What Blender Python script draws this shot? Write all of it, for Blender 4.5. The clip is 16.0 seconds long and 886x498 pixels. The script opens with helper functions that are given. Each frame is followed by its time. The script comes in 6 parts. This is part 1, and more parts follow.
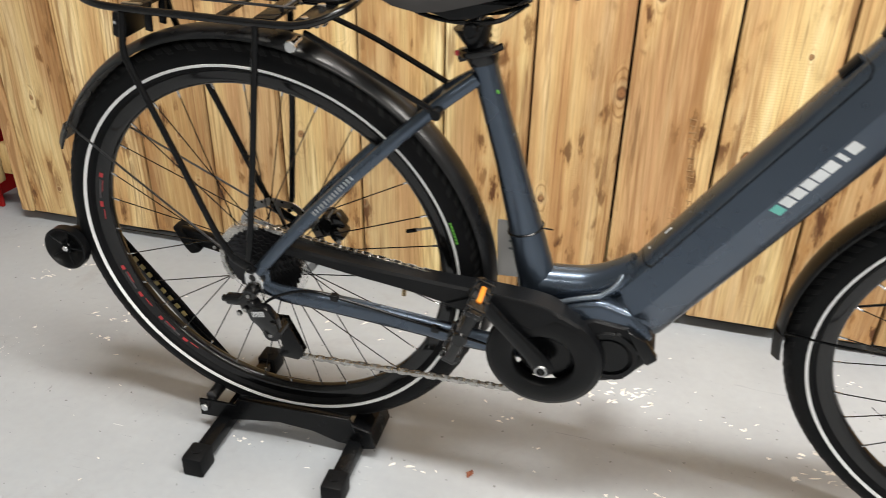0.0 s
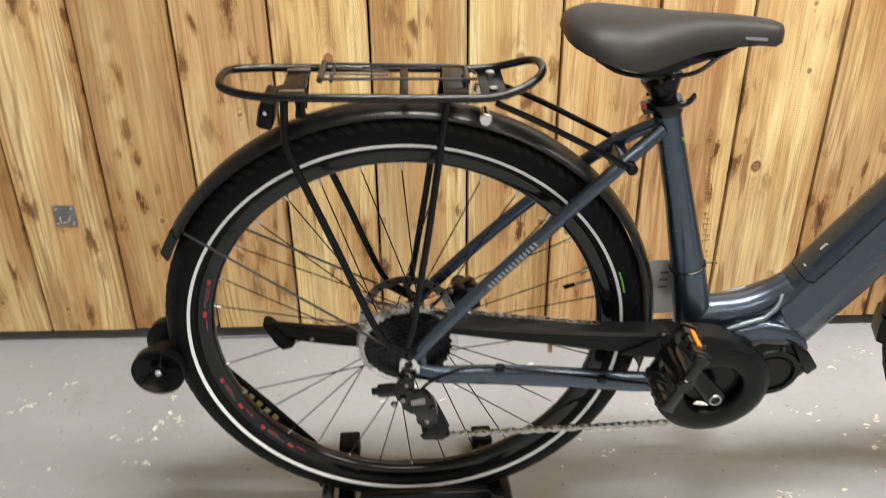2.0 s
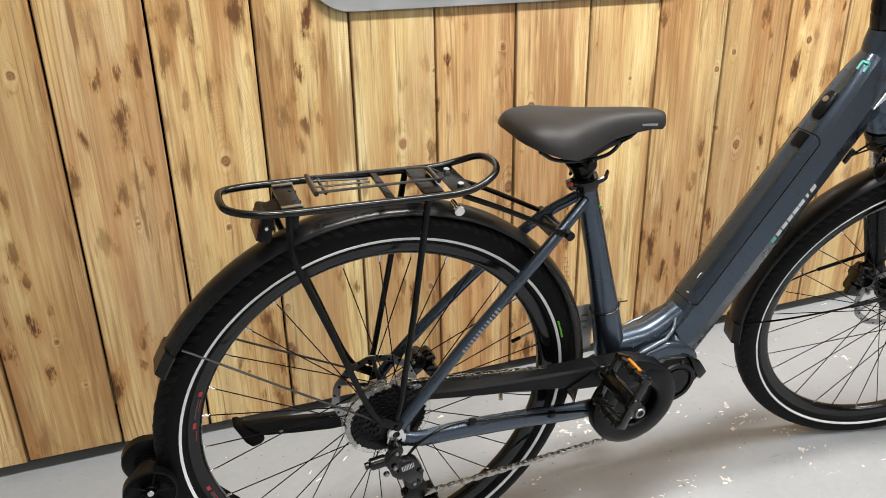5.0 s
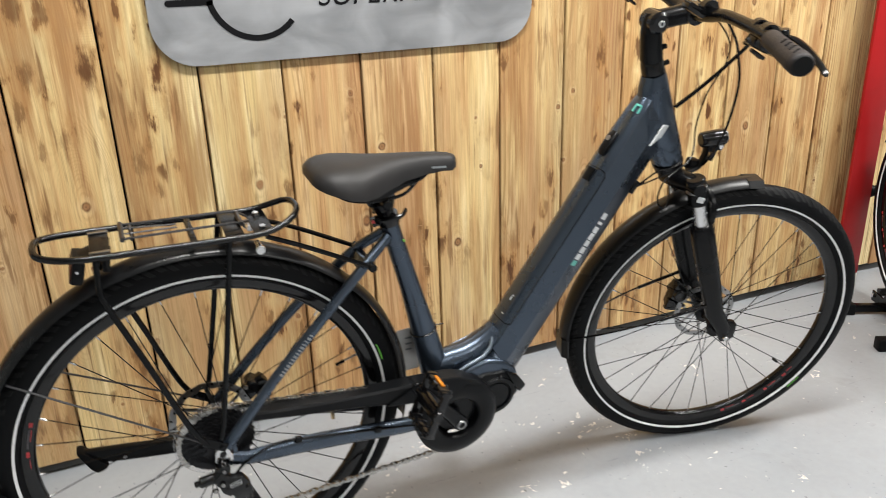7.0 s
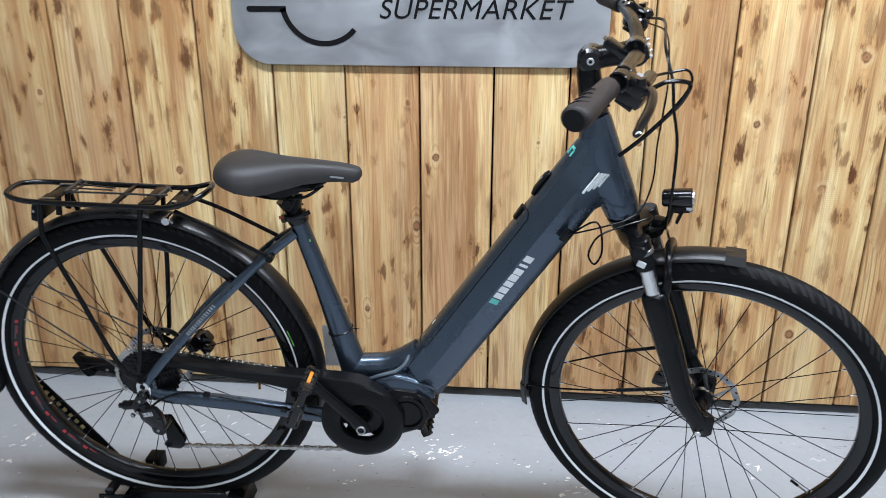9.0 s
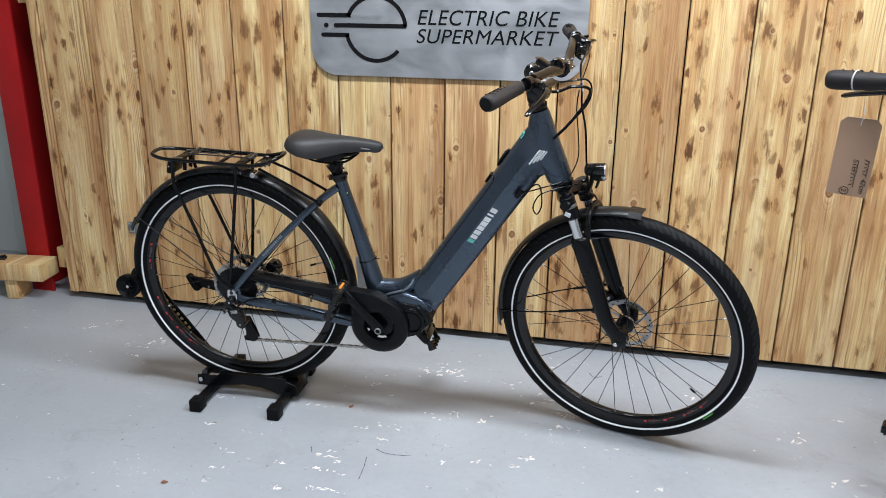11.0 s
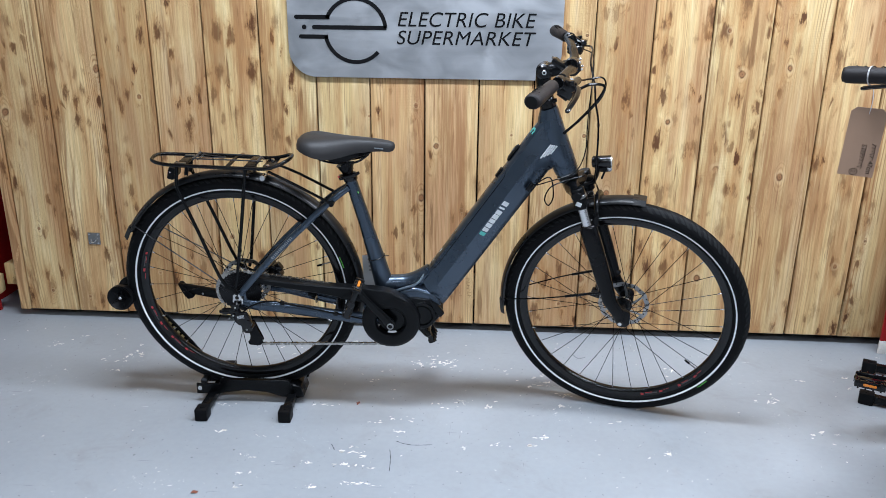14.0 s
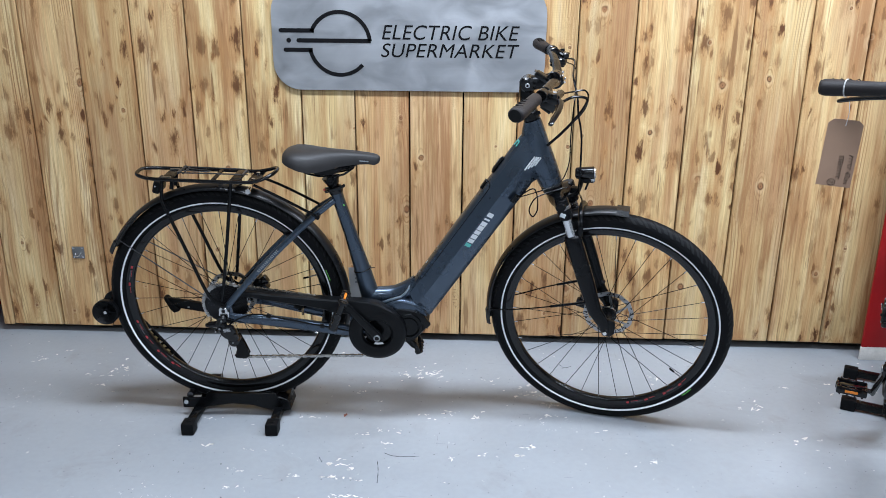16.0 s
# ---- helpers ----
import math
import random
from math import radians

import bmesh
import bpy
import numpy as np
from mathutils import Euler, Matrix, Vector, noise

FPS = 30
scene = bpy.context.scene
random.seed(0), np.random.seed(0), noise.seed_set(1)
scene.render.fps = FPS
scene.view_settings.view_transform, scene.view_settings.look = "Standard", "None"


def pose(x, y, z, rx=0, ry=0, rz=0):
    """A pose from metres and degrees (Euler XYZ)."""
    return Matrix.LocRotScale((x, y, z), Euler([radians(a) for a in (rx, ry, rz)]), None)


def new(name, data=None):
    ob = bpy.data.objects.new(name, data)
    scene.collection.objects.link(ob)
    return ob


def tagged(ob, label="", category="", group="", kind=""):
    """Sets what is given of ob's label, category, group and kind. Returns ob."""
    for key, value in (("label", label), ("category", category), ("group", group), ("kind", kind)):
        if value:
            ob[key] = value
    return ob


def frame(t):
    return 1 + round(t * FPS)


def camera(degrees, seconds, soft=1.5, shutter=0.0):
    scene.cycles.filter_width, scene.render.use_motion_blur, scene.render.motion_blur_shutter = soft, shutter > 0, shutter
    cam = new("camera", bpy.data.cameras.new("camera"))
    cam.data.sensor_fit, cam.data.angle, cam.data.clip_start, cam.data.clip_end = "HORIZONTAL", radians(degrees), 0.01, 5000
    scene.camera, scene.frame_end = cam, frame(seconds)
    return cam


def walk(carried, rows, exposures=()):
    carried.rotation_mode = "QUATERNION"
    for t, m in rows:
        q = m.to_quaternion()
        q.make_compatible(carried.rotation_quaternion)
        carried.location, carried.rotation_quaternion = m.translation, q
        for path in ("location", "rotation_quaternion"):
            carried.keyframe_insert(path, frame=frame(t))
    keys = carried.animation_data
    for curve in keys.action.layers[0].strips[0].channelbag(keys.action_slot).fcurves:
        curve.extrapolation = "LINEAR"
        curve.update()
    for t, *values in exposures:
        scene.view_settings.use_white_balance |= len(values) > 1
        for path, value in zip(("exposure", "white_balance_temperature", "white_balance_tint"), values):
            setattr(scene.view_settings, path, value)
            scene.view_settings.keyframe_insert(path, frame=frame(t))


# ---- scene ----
cam = camera(59.7, 16.0, soft=0.5, shutter=0.4)
K = 0.945  # the plan below is drawn at 1 : K
METRES, EYE, TILT, LEAN, TURN = 3.515 * K, 1.051 * K, 0.0, 0.0, 15.6
ROWS = [
    (0.0, 0.0, 0.0, 0.0, 0.51, -28.68, -0.93),
    (0.5, -0.046, 0.0156, -0.0012, -1.7, -29.03, -1.68),
    (1.0, -0.0911, 0.0069, 0.0036, -8.01, -28.44, -2.4),
    (1.5, -0.1262, 0.0064, 0.0062, -12.06, -28.07, -1.4),
    (2.0, -0.1529, 0.0385, 0.0103, -16.92, -26.82, 0.5),
    (2.5, -0.1845, 0.0675, 0.0286, -22.87, -24.66, 1.26),
    (3.0, -0.2253, 0.063, 0.0375, -29.82, -23.32, 0.63),
    (3.5, -0.2489, 0.0516, 0.0377, -33.75, -23.04, 0.31),
    (6.0, -0.2373, 0.037, 0.0453, -37.82, -22.79, 1.91),
    (6.5, -0.2335, 0.0129, 0.0573, -40.89, -20.54, 2.13),
    (7.0, -0.2073, -0.0318, 0.0572, -39.2, -21.15, 1.72),
    (7.5, -0.1526, -0.084, 0.0584, -34.18, -22.62, 1.85),
    (8.0, -0.0923, -0.0864, 0.0529, -28.88, -22.58, 1.2),
    (8.5, -0.0295, -0.1054, 0.0558, -17.28, -21.06, 0.18),
    (11.0, 0.069, -0.3469, 0.0723, -2.72, -18.37, -0.46),
    (11.5, 0.0151, -0.3522, 0.069, -8.7, -18.54, 0.64),
    (12.0, -0.0145, -0.3607, 0.0725, -9.98, -18.42, -0.11),
    (12.5, -0.0258, -0.36, 0.0736, -9.91, -18.23, -0.21),
    (13.0, -0.0407, -0.357, 0.0738, -11.34, -18.37, -0.12),
    (13.5, -0.0457, -0.3561, 0.0742, -11.76, -18.38, -0.55),
    (14.0, -0.0455, -0.3558, 0.0746, -12.09, -18.35, -0.62),
    (14.5, -0.0462, -0.3568, 0.0756, -12.29, -18.42, -0.56),
    (15.0, -0.0462, -0.3577, 0.0755, -12.73, -18.06, -0.49),
    (15.5, -0.0462, -0.3582, 0.0771, -13.21, -17.68, -0.45),
    (16.0, -0.046, -0.3584, 0.0782, -13.24, -17.7, -0.47),
]
EXPOSURES = [(0.0, 0.37, 6500, 10), (0.5, 0.35, 6600, 10), (1.5, 0.34, 6850, 10), (2.5, 0.28, 6250, 10), (3.5, 0.17, 6000, 10), (6.0, 0.13, 6600, 10), (6.5, 0.07, 6550, 10), (7.0, 0.09, 6280, 10), (7.5, 0.09, 5930, 10), (8.0, 0.08, 5560, 10), (8.5, 0.08, 5400, 10), (11.0, -0.04, 5620, 10), (11.5, -0.03, 5600, 10), (12.0, -0.04, 5350, 10), (12.5, -0.06, 5280, 10), (16.0, -0.06, 5250, 10)]
walk(cam, [(t, pose(0, 0, EYE, TILT, LEAN, TURN) @ pose(METRES * x, METRES * y, METRES * z, 90 + pitch, roll, yaw)) for t, x, y, z, yaw, pitch, roll in ROWS], EXPOSURES)

# ---- light ----
world = bpy.data.worlds.new("World")
scene.world = world
world.use_nodes = True
world.node_tree.nodes["Background"].inputs[0].default_value = (0.75, 0.85, 1.0, 1)
world.node_tree.nodes["Background"].inputs[1].default_value = 0.05

LAMPS = [(-0.08, 0.48), (2.1, 0.48), (-0.08, -2.4), (2.1, -2.4)]
CEILING = 3.0
for lx, ly in LAMPS:
    data = bpy.data.lights.new("tube_light", "AREA")
    data.shape, data.size, data.size_y = "RECTANGLE", 1.5, 0.22
    data.energy = (90 if lx > 1 else 73) if ly > 0 else (54 if lx > 1 else 36)
    data.color = (1.0, 0.965, 0.9)
    lamp = new("tube_light", data)
    lamp.matrix_world = pose(lx * K, ly * K, (CEILING - 0.13) * K)


# ---- materials ----
def material(name):
    m = bpy.data.materials.new(name)
    m.use_nodes = True
    nt = m.node_tree
    return m, nt, nt.nodes["Principled BSDF"]


def node(nt, kind, **inputs):
    n = nt.nodes.new(kind)
    for k, v in inputs.items():
        n.inputs[k].default_value = v
    return n


def ramp(nt, fac, stops):
    n = nt.nodes.new("ShaderNodeValToRGB")
    while len(n.color_ramp.elements) < len(stops):
        n.color_ramp.elements.new(0.5)
    for e, (p, c) in zip(n.color_ramp.elements, stops):
        e.position = p
        e.color = (*c, 1) if len(c) == 3 else c
    nt.links.new(fac, n.inputs[0])
    return n


def mixc(nt, fac, a, b, mode="MIX"):
    n = nt.nodes.new("ShaderNodeMix")
    n.data_type, n.blend_type = "RGBA", mode
    for sock, val in ((n.inputs[0], fac), (n.inputs[6], a), (n.inputs[7], b)):
        if isinstance(val, (int, float)):
            sock.default_value = val
        elif isinstance(val, tuple):
            sock.default_value = (*val, 1)
        else:
            nt.links.new(val, sock)
    return n.outputs[2]


def math_(nt, op, a, b=None):
    n = nt.nodes.new("ShaderNodeMath")
    n.operation = op
    for sock, val in zip(n.inputs, (a, b)):
        if val is None:
            continue
        if isinstance(val, (int, float)):
            sock.default_value = val
        else:
            nt.links.new(val, sock)
    return n.outputs[0]


def coords(nt, scale=(1, 1, 1), shift=None):
    tc = nt.nodes.new("ShaderNodeTexCoord")
    mp = nt.nodes.new("ShaderNodeMapping")
    mp.inputs["Scale"].default_value = scale
    nt.links.new(tc.outputs["Object"], mp.inputs["Vector"])
    if shift is not None:
        nt.links.new(shift, mp.inputs["Location"])
    return mp.outputs[0]


def plain(name, color, rough=0.5, metal=0.0, vary=0.12, grain=60.0, bump=0.05, coat=0.0, spec=0.26):
    """A painted, rubber or metal surface with fine grain and blotchy wear."""
    m, nt, b = material(name)
    co = coords(nt)
    fine = node(nt, "ShaderNodeTexNoise", Scale=grain * 6, Detail=3.0)
    big = node(nt, "ShaderNodeTexNoise", Scale=grain * 0.22, Detail=4.0, Roughness=0.65)
    for n in (fine, big):
        nt.links.new(co, n.inputs["Vector"])
    lo = tuple(c * (1 - vary) for c in color)
    hi = tuple(min(1, c * (1 + vary)) for c in color)
    col = ramp(nt, big.outputs[0], [(0.3, lo), (0.7, hi)])
    nt.links.new(col.outputs[0], b.inputs["Base Color"])
    r = nt.nodes.new("ShaderNodeMapRange")
    r.inputs["From Min"].default_value, r.inputs["From Max"].default_value = 0.25, 0.75
    r.inputs["To Min"].default_value, r.inputs["To Max"].default_value = max(0.02, rough - 0.07), min(1, rough + 0.07)
    nt.links.new(big.outputs[0], r.inputs["Value"])
    nt.links.new(r.outputs[0], b.inputs["Roughness"])
    b.inputs["Metallic"].default_value = metal
    b.inputs["Coat Weight"].default_value = coat
    if not metal and max(color) < 0.03:
        b.inputs["Specular IOR Level"].default_value = spec
    bp = node(nt, "ShaderNodeBump", Strength=bump, Distance=0.002)
    nt.links.new(fine.outputs[0], bp.inputs["Height"])
    nt.links.new(bp.outputs[0], b.inputs["Normal"])
    return m


def wood(name, tone=1.0, scorch=1.0):
    """Scorched pine board: upright grain, knots with swirls round them, burnt spots and streaks."""
    m, nt, b = material(name)
    info = nt.nodes.new("ShaderNodeObjectInfo")
    comb = nt.nodes.new("ShaderNodeCombineXYZ")
    for i, k in enumerate((31.0, 77.0, 410.0)):
        nt.links.new(math_(nt, "MULTIPLY", info.outputs["Random"], k), comb.inputs[i])
    base = coords(nt, (1, 1, 1), comb.outputs[0])
    sep = nt.nodes.new("ShaderNodeSeparateXYZ")
    nt.links.new(base, sep.inputs[0])

    def stretched(sx, sz, add=0.0):
        c = nt.nodes.new("ShaderNodeCombineXYZ")
        nt.links.new(math_(nt, "ADD", math_(nt, "MULTIPLY", sep.outputs[0], sx), add), c.inputs[0])
        nt.links.new(math_(nt, "MULTIPLY", sep.outputs[2], sz), c.inputs[2])
        return c.outputs[0]

    def noise_(sx, sz, detail=2.0, rough=0.5, add=0.0):
        n = node(nt, "ShaderNodeTexNoise", Scale=1.0, Detail=detail, Roughness=rough)
        nt.links.new(stretched(sx, sz, add), n.inputs["Vector"])
        return n.outputs[0]

    def cells(sx, sz, ux, uz, keep, add):
        """Scattered marks: distance in metres (with its own stretch) to the nearest centre, whether it is kept, its chance value."""
        v = node(nt, "ShaderNodeTexVoronoi", Scale=1.0, Randomness=0.9)
        co = stretched(sx, sz, add)
        nt.links.new(co, v.inputs["Vector"])
        d = nt.nodes.new("ShaderNodeVectorMath")
        d.operation = "SUBTRACT"
        nt.links.new(co, d.inputs[0])
        nt.links.new(v.outputs["Position"], d.inputs[1])
        e = nt.nodes.new("ShaderNodeVectorMath")
        e.operation = "MULTIPLY"
        nt.links.new(d.outputs[0], e.inputs[0])
        e.inputs[1].default_value = (ux / sx, 0.0, uz / sz)
        f = nt.nodes.new("ShaderNodeVectorMath")
        f.operation = "LENGTH"
        nt.links.new(e.outputs[0], f.inputs[0])
        sel = nt.nodes.new("ShaderNodeSeparateColor")
        nt.links.new(v.outputs["Color"], sel.inputs[0])
        ed = node(nt, "ShaderNodeTexVoronoi", Scale=1.0, Randomness=0.9)
        ed.feature = "DISTANCE_TO_EDGE"
        nt.links.new(co, ed.inputs["Vector"])
        kept = math_(nt, "MULTIPLY", math_(nt, "GREATER_THAN", sel.outputs[0], 1 - keep), span(ed.outputs["Distance"], 0.0, 0.07))
        g_ = nt.nodes.new("ShaderNodeVectorMath")
        g_.operation = "MULTIPLY"
        nt.links.new(e.outputs[0], g_.inputs[0])
        g_.inputs[1].default_value = (1.0, 0.0, 0.45)
        h_ = nt.nodes.new("ShaderNodeVectorMath")
        h_.operation = "LENGTH"
        nt.links.new(g_.outputs[0], h_.inputs[0])
        return f.outputs["Value"], kept, sel.outputs[1], h_.outputs["Value"]

    def span(x, a, b, lo=0.0, hi=1.0):
        r = nt.nodes.new("ShaderNodeMapRange")
        r.interpolation_type = "SMOOTHSTEP"
        for k, v in (("From Min", a), ("From Max", b), ("To Min", lo), ("To Max", hi)):
            r.inputs[k].default_value = v
        nt.links.new(x, r.inputs["Value"])
        return r.outputs[0]

    def blend(fac, x, y):
        return math_(nt, "ADD", math_(nt, "MULTIPLY", x, math_(nt, "SUBTRACT", 1.0, fac)), math_(nt, "MULTIPLY", y, fac))

    # knots, and the zone round each one in which the year rings close up
    kd, kept, kchance, klong = cells(5.6, 2.7, 1.0, 0.85, 0.66, 0.0)
    wobble = math_(nt, "MULTIPLY", math_(nt, "SUBTRACT", noise_(38.0, 26.0, 3.0, 0.6, 83.0), 0.5), 0.015)
    kd = math_(nt, "ADD", kd, wobble)
    kbig = math_(nt, "POWER", kchance, 2.2)
    reach = math_(nt, "ADD", 0.028, math_(nt, "MULTIPLY", kbig, 0.060))
    near = math_(nt, "DIVIDE", klong, reach)
    swirl = math_(nt, "MULTIPLY", span(near, 0.30, 1.35, 1.0, 0.0), kept)
    tc = nt.nodes.new("ShaderNodeTexCoord")
    own = nt.nodes.new("ShaderNodeSeparateXYZ")
    nt.links.new(tc.outputs["Object"], own.inputs[0])
    side = math_(nt, "ADD", math_(nt, "ABSOLUTE", own.outputs[0]), math_(nt, "MULTIPLY", math_(nt, "SUBTRACT", noise_(6.0, 0.8, 2.0, 0.5, 17.0), 0.5), 0.13))
    crowd = span(side, 0.014, 0.074, 0.24, 1.0)
    g = math_(nt, "ADD", math_(nt, "MULTIPLY", sep.outputs[0], 15.0), math_(nt, "MULTIPLY", noise_(4.6, 0.70, 2.0), 3.2))
    ringed = math_(nt, "ADD", math_(nt, "MULTIPLY", math_(nt, "ADD", klong, math_(nt, "MULTIPLY", wobble, 0.7)), 26.0), 0.3)
    g = blend(swirl, g, ringed)
    wav = math_(nt, "SINE", math_(nt, "MULTIPLY", g, 33.0))
    thick = math_(nt, "SUBTRACT", wav, math_(nt, "MULTIPLY", noise_(60.0, 2.4, 2.0, 0.5, 41.0), 0.9))
    soften = math_(nt, "MAXIMUM", crowd, math_(nt, "MULTIPLY", swirl, 0.75))
    line = math_(nt, "MULTIPLY", span(thick, -0.35, 0.55), soften)
    line = math_(nt, "MULTIPLY", line, math_(nt, "MULTIPLY", math_(nt, "MAXIMUM", span(noise_(9.0, 1.0, 3.0, 0.6, 3.0), 0.32, 0.54), math_(nt, "MULTIPLY", swirl, 0.8)), span(math_(nt, "FRACT", math_(nt, "MULTIPLY", info.outputs["Random"], 7.3)), 0.1, 0.9, 0.35, 1.0)))
    fibre = noise_(260.0, 5.0, 5.0, 0.75)
    soft = noise_(17.0, 0.9, 5.0, 0.66, 9.0)
    col = ramp(nt, soft, [(0.30, (0.42 * tone, 0.245 * tone, 0.105 * tone)), (0.42, (0.56 * tone, 0.365 * tone, 0.168 * tone)), (0.54, (0.70 * tone, 0.54 * tone, 0.27 * tone)), (0.66, (0.82 * tone, 0.695 * tone, 0.415 * tone))]).outputs[0]
    # wide pinkish-brown and greenish-grey fields, board by board
    field = span(noise_(6.0, 0.9, 3.0, 0.6, 97.0), 0.44, 0.64)
    col = mixc(nt, math_(nt, "MULTIPLY", field, 0.56), col, (0.45, 0.262, 0.142))
    grey = span(noise_(5.0, 0.7, 3.0, 0.62, 71.0), 0.55, 0.74)
    col = mixc(nt, math_(nt, "MULTIPLY", grey, 0.50), col, (0.56, 0.48, 0.28))
    col = mixc(nt, math_(nt, "MULTIPLY", line, 0.70), col, (0.245, 0.128, 0.048))
    strand = noise_(80.0, 2.0, 4.0, 0.7, 61.0)
    col = mixc(nt, 0.42, col, ramp(nt, strand, [(0.34, (0.56, 0.49, 0.42)), (0.50, (1.0, 1.0, 1.0)), (0.68, (1.13, 1.14, 1.16))]).outputs[0], "MULTIPLY")
    col = mixc(nt, 0.42, col, ramp(nt, fibre, [(0.30, (0.46, 0.40, 0.34)), (0.55, (1.0, 1.0, 1.0)), (0.75, (1.12, 1.12, 1.12))]).outputs[0], "MULTIPLY")
    # faint ripples of the planer across the board, in places
    ripple = math_(nt, "SINE", math_(nt, "MULTIPLY", sep.outputs[2], 1150.0))
    ripple = math_(nt, "MULTIPLY", span(ripple, 0.1, 1.0), span(noise_(4.0, 1.6, 2.0, 0.5, 111.0), 0.54, 0.66))
    col = mixc(nt, math_(nt, "MULTIPLY", ripple, 0.16), col, (0.36, 0.20, 0.09))
    # thin dark drying lines
    thin = math_(nt, "MULTIPLY", span(noise_(120.0, 0.9, 2.0, 0.55, 21.0), 0.60, 0.67), span(noise_(9.0, 2.2, 2.0, 0.5, 33.0), 0.46, 0.60))
    col = mixc(nt, math_(nt, "MULTIPLY", thin, 0.55), col, (0.22, 0.105, 0.045))
    shade = ramp(nt, info.outputs["Random"], [(0.0, (1.08, 1.06, 1.0)), (0.18, (0.76, 0.68, 0.62)), (0.36, (1.08, 1.10, 1.05)), (0.54, (0.94, 0.82, 0.76)), (0.72, (1.14, 1.15, 1.14)), (0.88, (0.82, 0.75, 0.68)), (1.0, (1.05, 1.05, 1.0))])
    col = mixc(nt, 1.0, col, shade.outputs[0], "MULTIPLY")
    # brown scorched bands along the board, combed by the fibres
    comb_ = noise_(125.0, 6.0, 3.0, 0.62, 7.0)
    hair = noise_(190.0, 14.0, 4.0, 0.70, 27.0)
    band = math_(nt, "ADD", noise_(10.0, 1.2, 3.0, 0.6, 5.0), math_(nt, "MULTIPLY", math_(nt, "SUBTRACT", comb_, 0.5), 0.36))
    band = math_(nt, "ADD", band, math_(nt, "MULTIPLY", crowd, 0.05))
    col = mixc(nt, math_(nt, "MULTIPLY", span(band, 0.54, 0.68), 0.68 * scorch), col, (0.29, 0.14, 0.052))
    # burnt spots in groups: uneven, soft, with an orange halo
    blot = math_(nt, "MULTIPLY", math_(nt, "SUBTRACT", noise_(75.0, 22.0, 4.0, 0.68), 0.5), 0.058)
    bend = math_(nt, "MULTIPLY", math_(nt, "SUBTRACT", noise_(22.0, 7.0, 2.0, 0.5, 51.0), 0.5), 0.030)
    bunch = span(noise_(5.0, 1.9, 2.0, 0.5, 57.0), 0.43, 0.56)
    for sx, sz, keep, rad, add in ((23.0, 9.5, 0.58, 0.0115, 1.7), (13.0, 5.6, 0.60, 0.0180, 31.0), (8.5, 3.1, 0.42, 0.025, 131.0)):
        bd, bkept, chance, _ = cells(sx, sz, 1.0, 0.42, keep * scorch, add)
        bkept = math_(nt, "MULTIPLY", bkept, bunch)
        bd = math_(nt, "ADD", bd, math_(nt, "ADD", blot, bend))
        halo = math_(nt, "MULTIPLY", span(bd, rad * 0.2, rad * 2.4, 0.62, 0.0), bkept)
        col = mixc(nt, math_(nt, "MULTIPLY", halo, span(chance, 0.0, 1.0, 0.30, 1.0)), col, (0.43, 0.22, 0.075))
        spot = math_(nt, "ADD", span(bd, -rad * 0.4, rad * 1.5, 1.0, 0.0), math_(nt, "MULTIPLY", math_(nt, "SUBTRACT", hair, 0.5), 1.1))
        spot = math_(nt, "MULTIPLY", span(spot, 0.18, 0.80), bkept)
        spot = math_(nt, "MULTIPLY", spot, span(chance, 0.0, 1.0, 0.36, 1.0))
        col = mixc(nt, spot, col, (0.095, 0.036, 0.012))
    long_ = math_(nt, "MULTIPLY", span(math_(nt, "ADD", noise_(30.0, 2.6, 3.0, 0.6, 13.0), math_(nt, "MULTIPLY", comb_, 0.30)), 0.755, 0.84), 0.66 * scorch)
    col = mixc(nt, long_, col, (0.17, 0.08, 0.03))
    # knots: pale collar, dark ring, red-brown heart
    krad = math_(nt, "ADD", 0.0038, math_(nt, "MULTIPLY", kbig, 0.0075))
    rel = math_(nt, "DIVIDE", kd, krad)
    collar = math_(nt, "MULTIPLY", math_(nt, "MULTIPLY", span(rel, 1.0, 1.4), span(rel, 1.7, 2.8, 1.0, 0.0)), kept)
    col = mixc(nt, math_(nt, "MULTIPLY", collar, 0.18), col, (0.80, 0.62, 0.36))
    heart = math_(nt, "MULTIPLY", span(rel, 0.75, 1.25, 1.0, 0.0), kept)
    col = mixc(nt, math_(nt, "MULTIPLY", heart, 0.85), col, (0.27, 0.125, 0.052))
    rim_ = math_(nt, "MULTIPLY", math_(nt, "MULTIPLY", span(rel, 0.58, 0.95), span(rel, 1.0, 1.5, 1.0, 0.0)), kept)
    col = mixc(nt, math_(nt, "MULTIPLY", rim_, math_(nt, "MULTIPLY", span(noise_(30.0, 22.0, 2.0, 0.5, 91.0), 0.35, 0.6), 0.80)), col, (0.10, 0.045, 0.02))
    pith = math_(nt, "MULTIPLY", span(rel, 0.10, 0.32, 1.0, 0.0), kept)
    col = mixc(nt, math_(nt, "MULTIPLY", pith, 0.7), col, (0.13, 0.06, 0.028))
    nt.links.new(col, b.inputs["Base Color"])
    b.inputs["Roughness"].default_value = 0.52
    b.inputs["Specular IOR Level"].default_value = 0.3
    bp = node(nt, "ShaderNodeBump", Strength=0.22, Distance=0.002)
    nt.links.new(math_(nt, "SUBTRACT", fibre, math_(nt, "MULTIPLY", line, 0.4)), bp.inputs["Height"])
    nt.links.new(bp.outputs[0], b.inputs["Normal"])
    return m


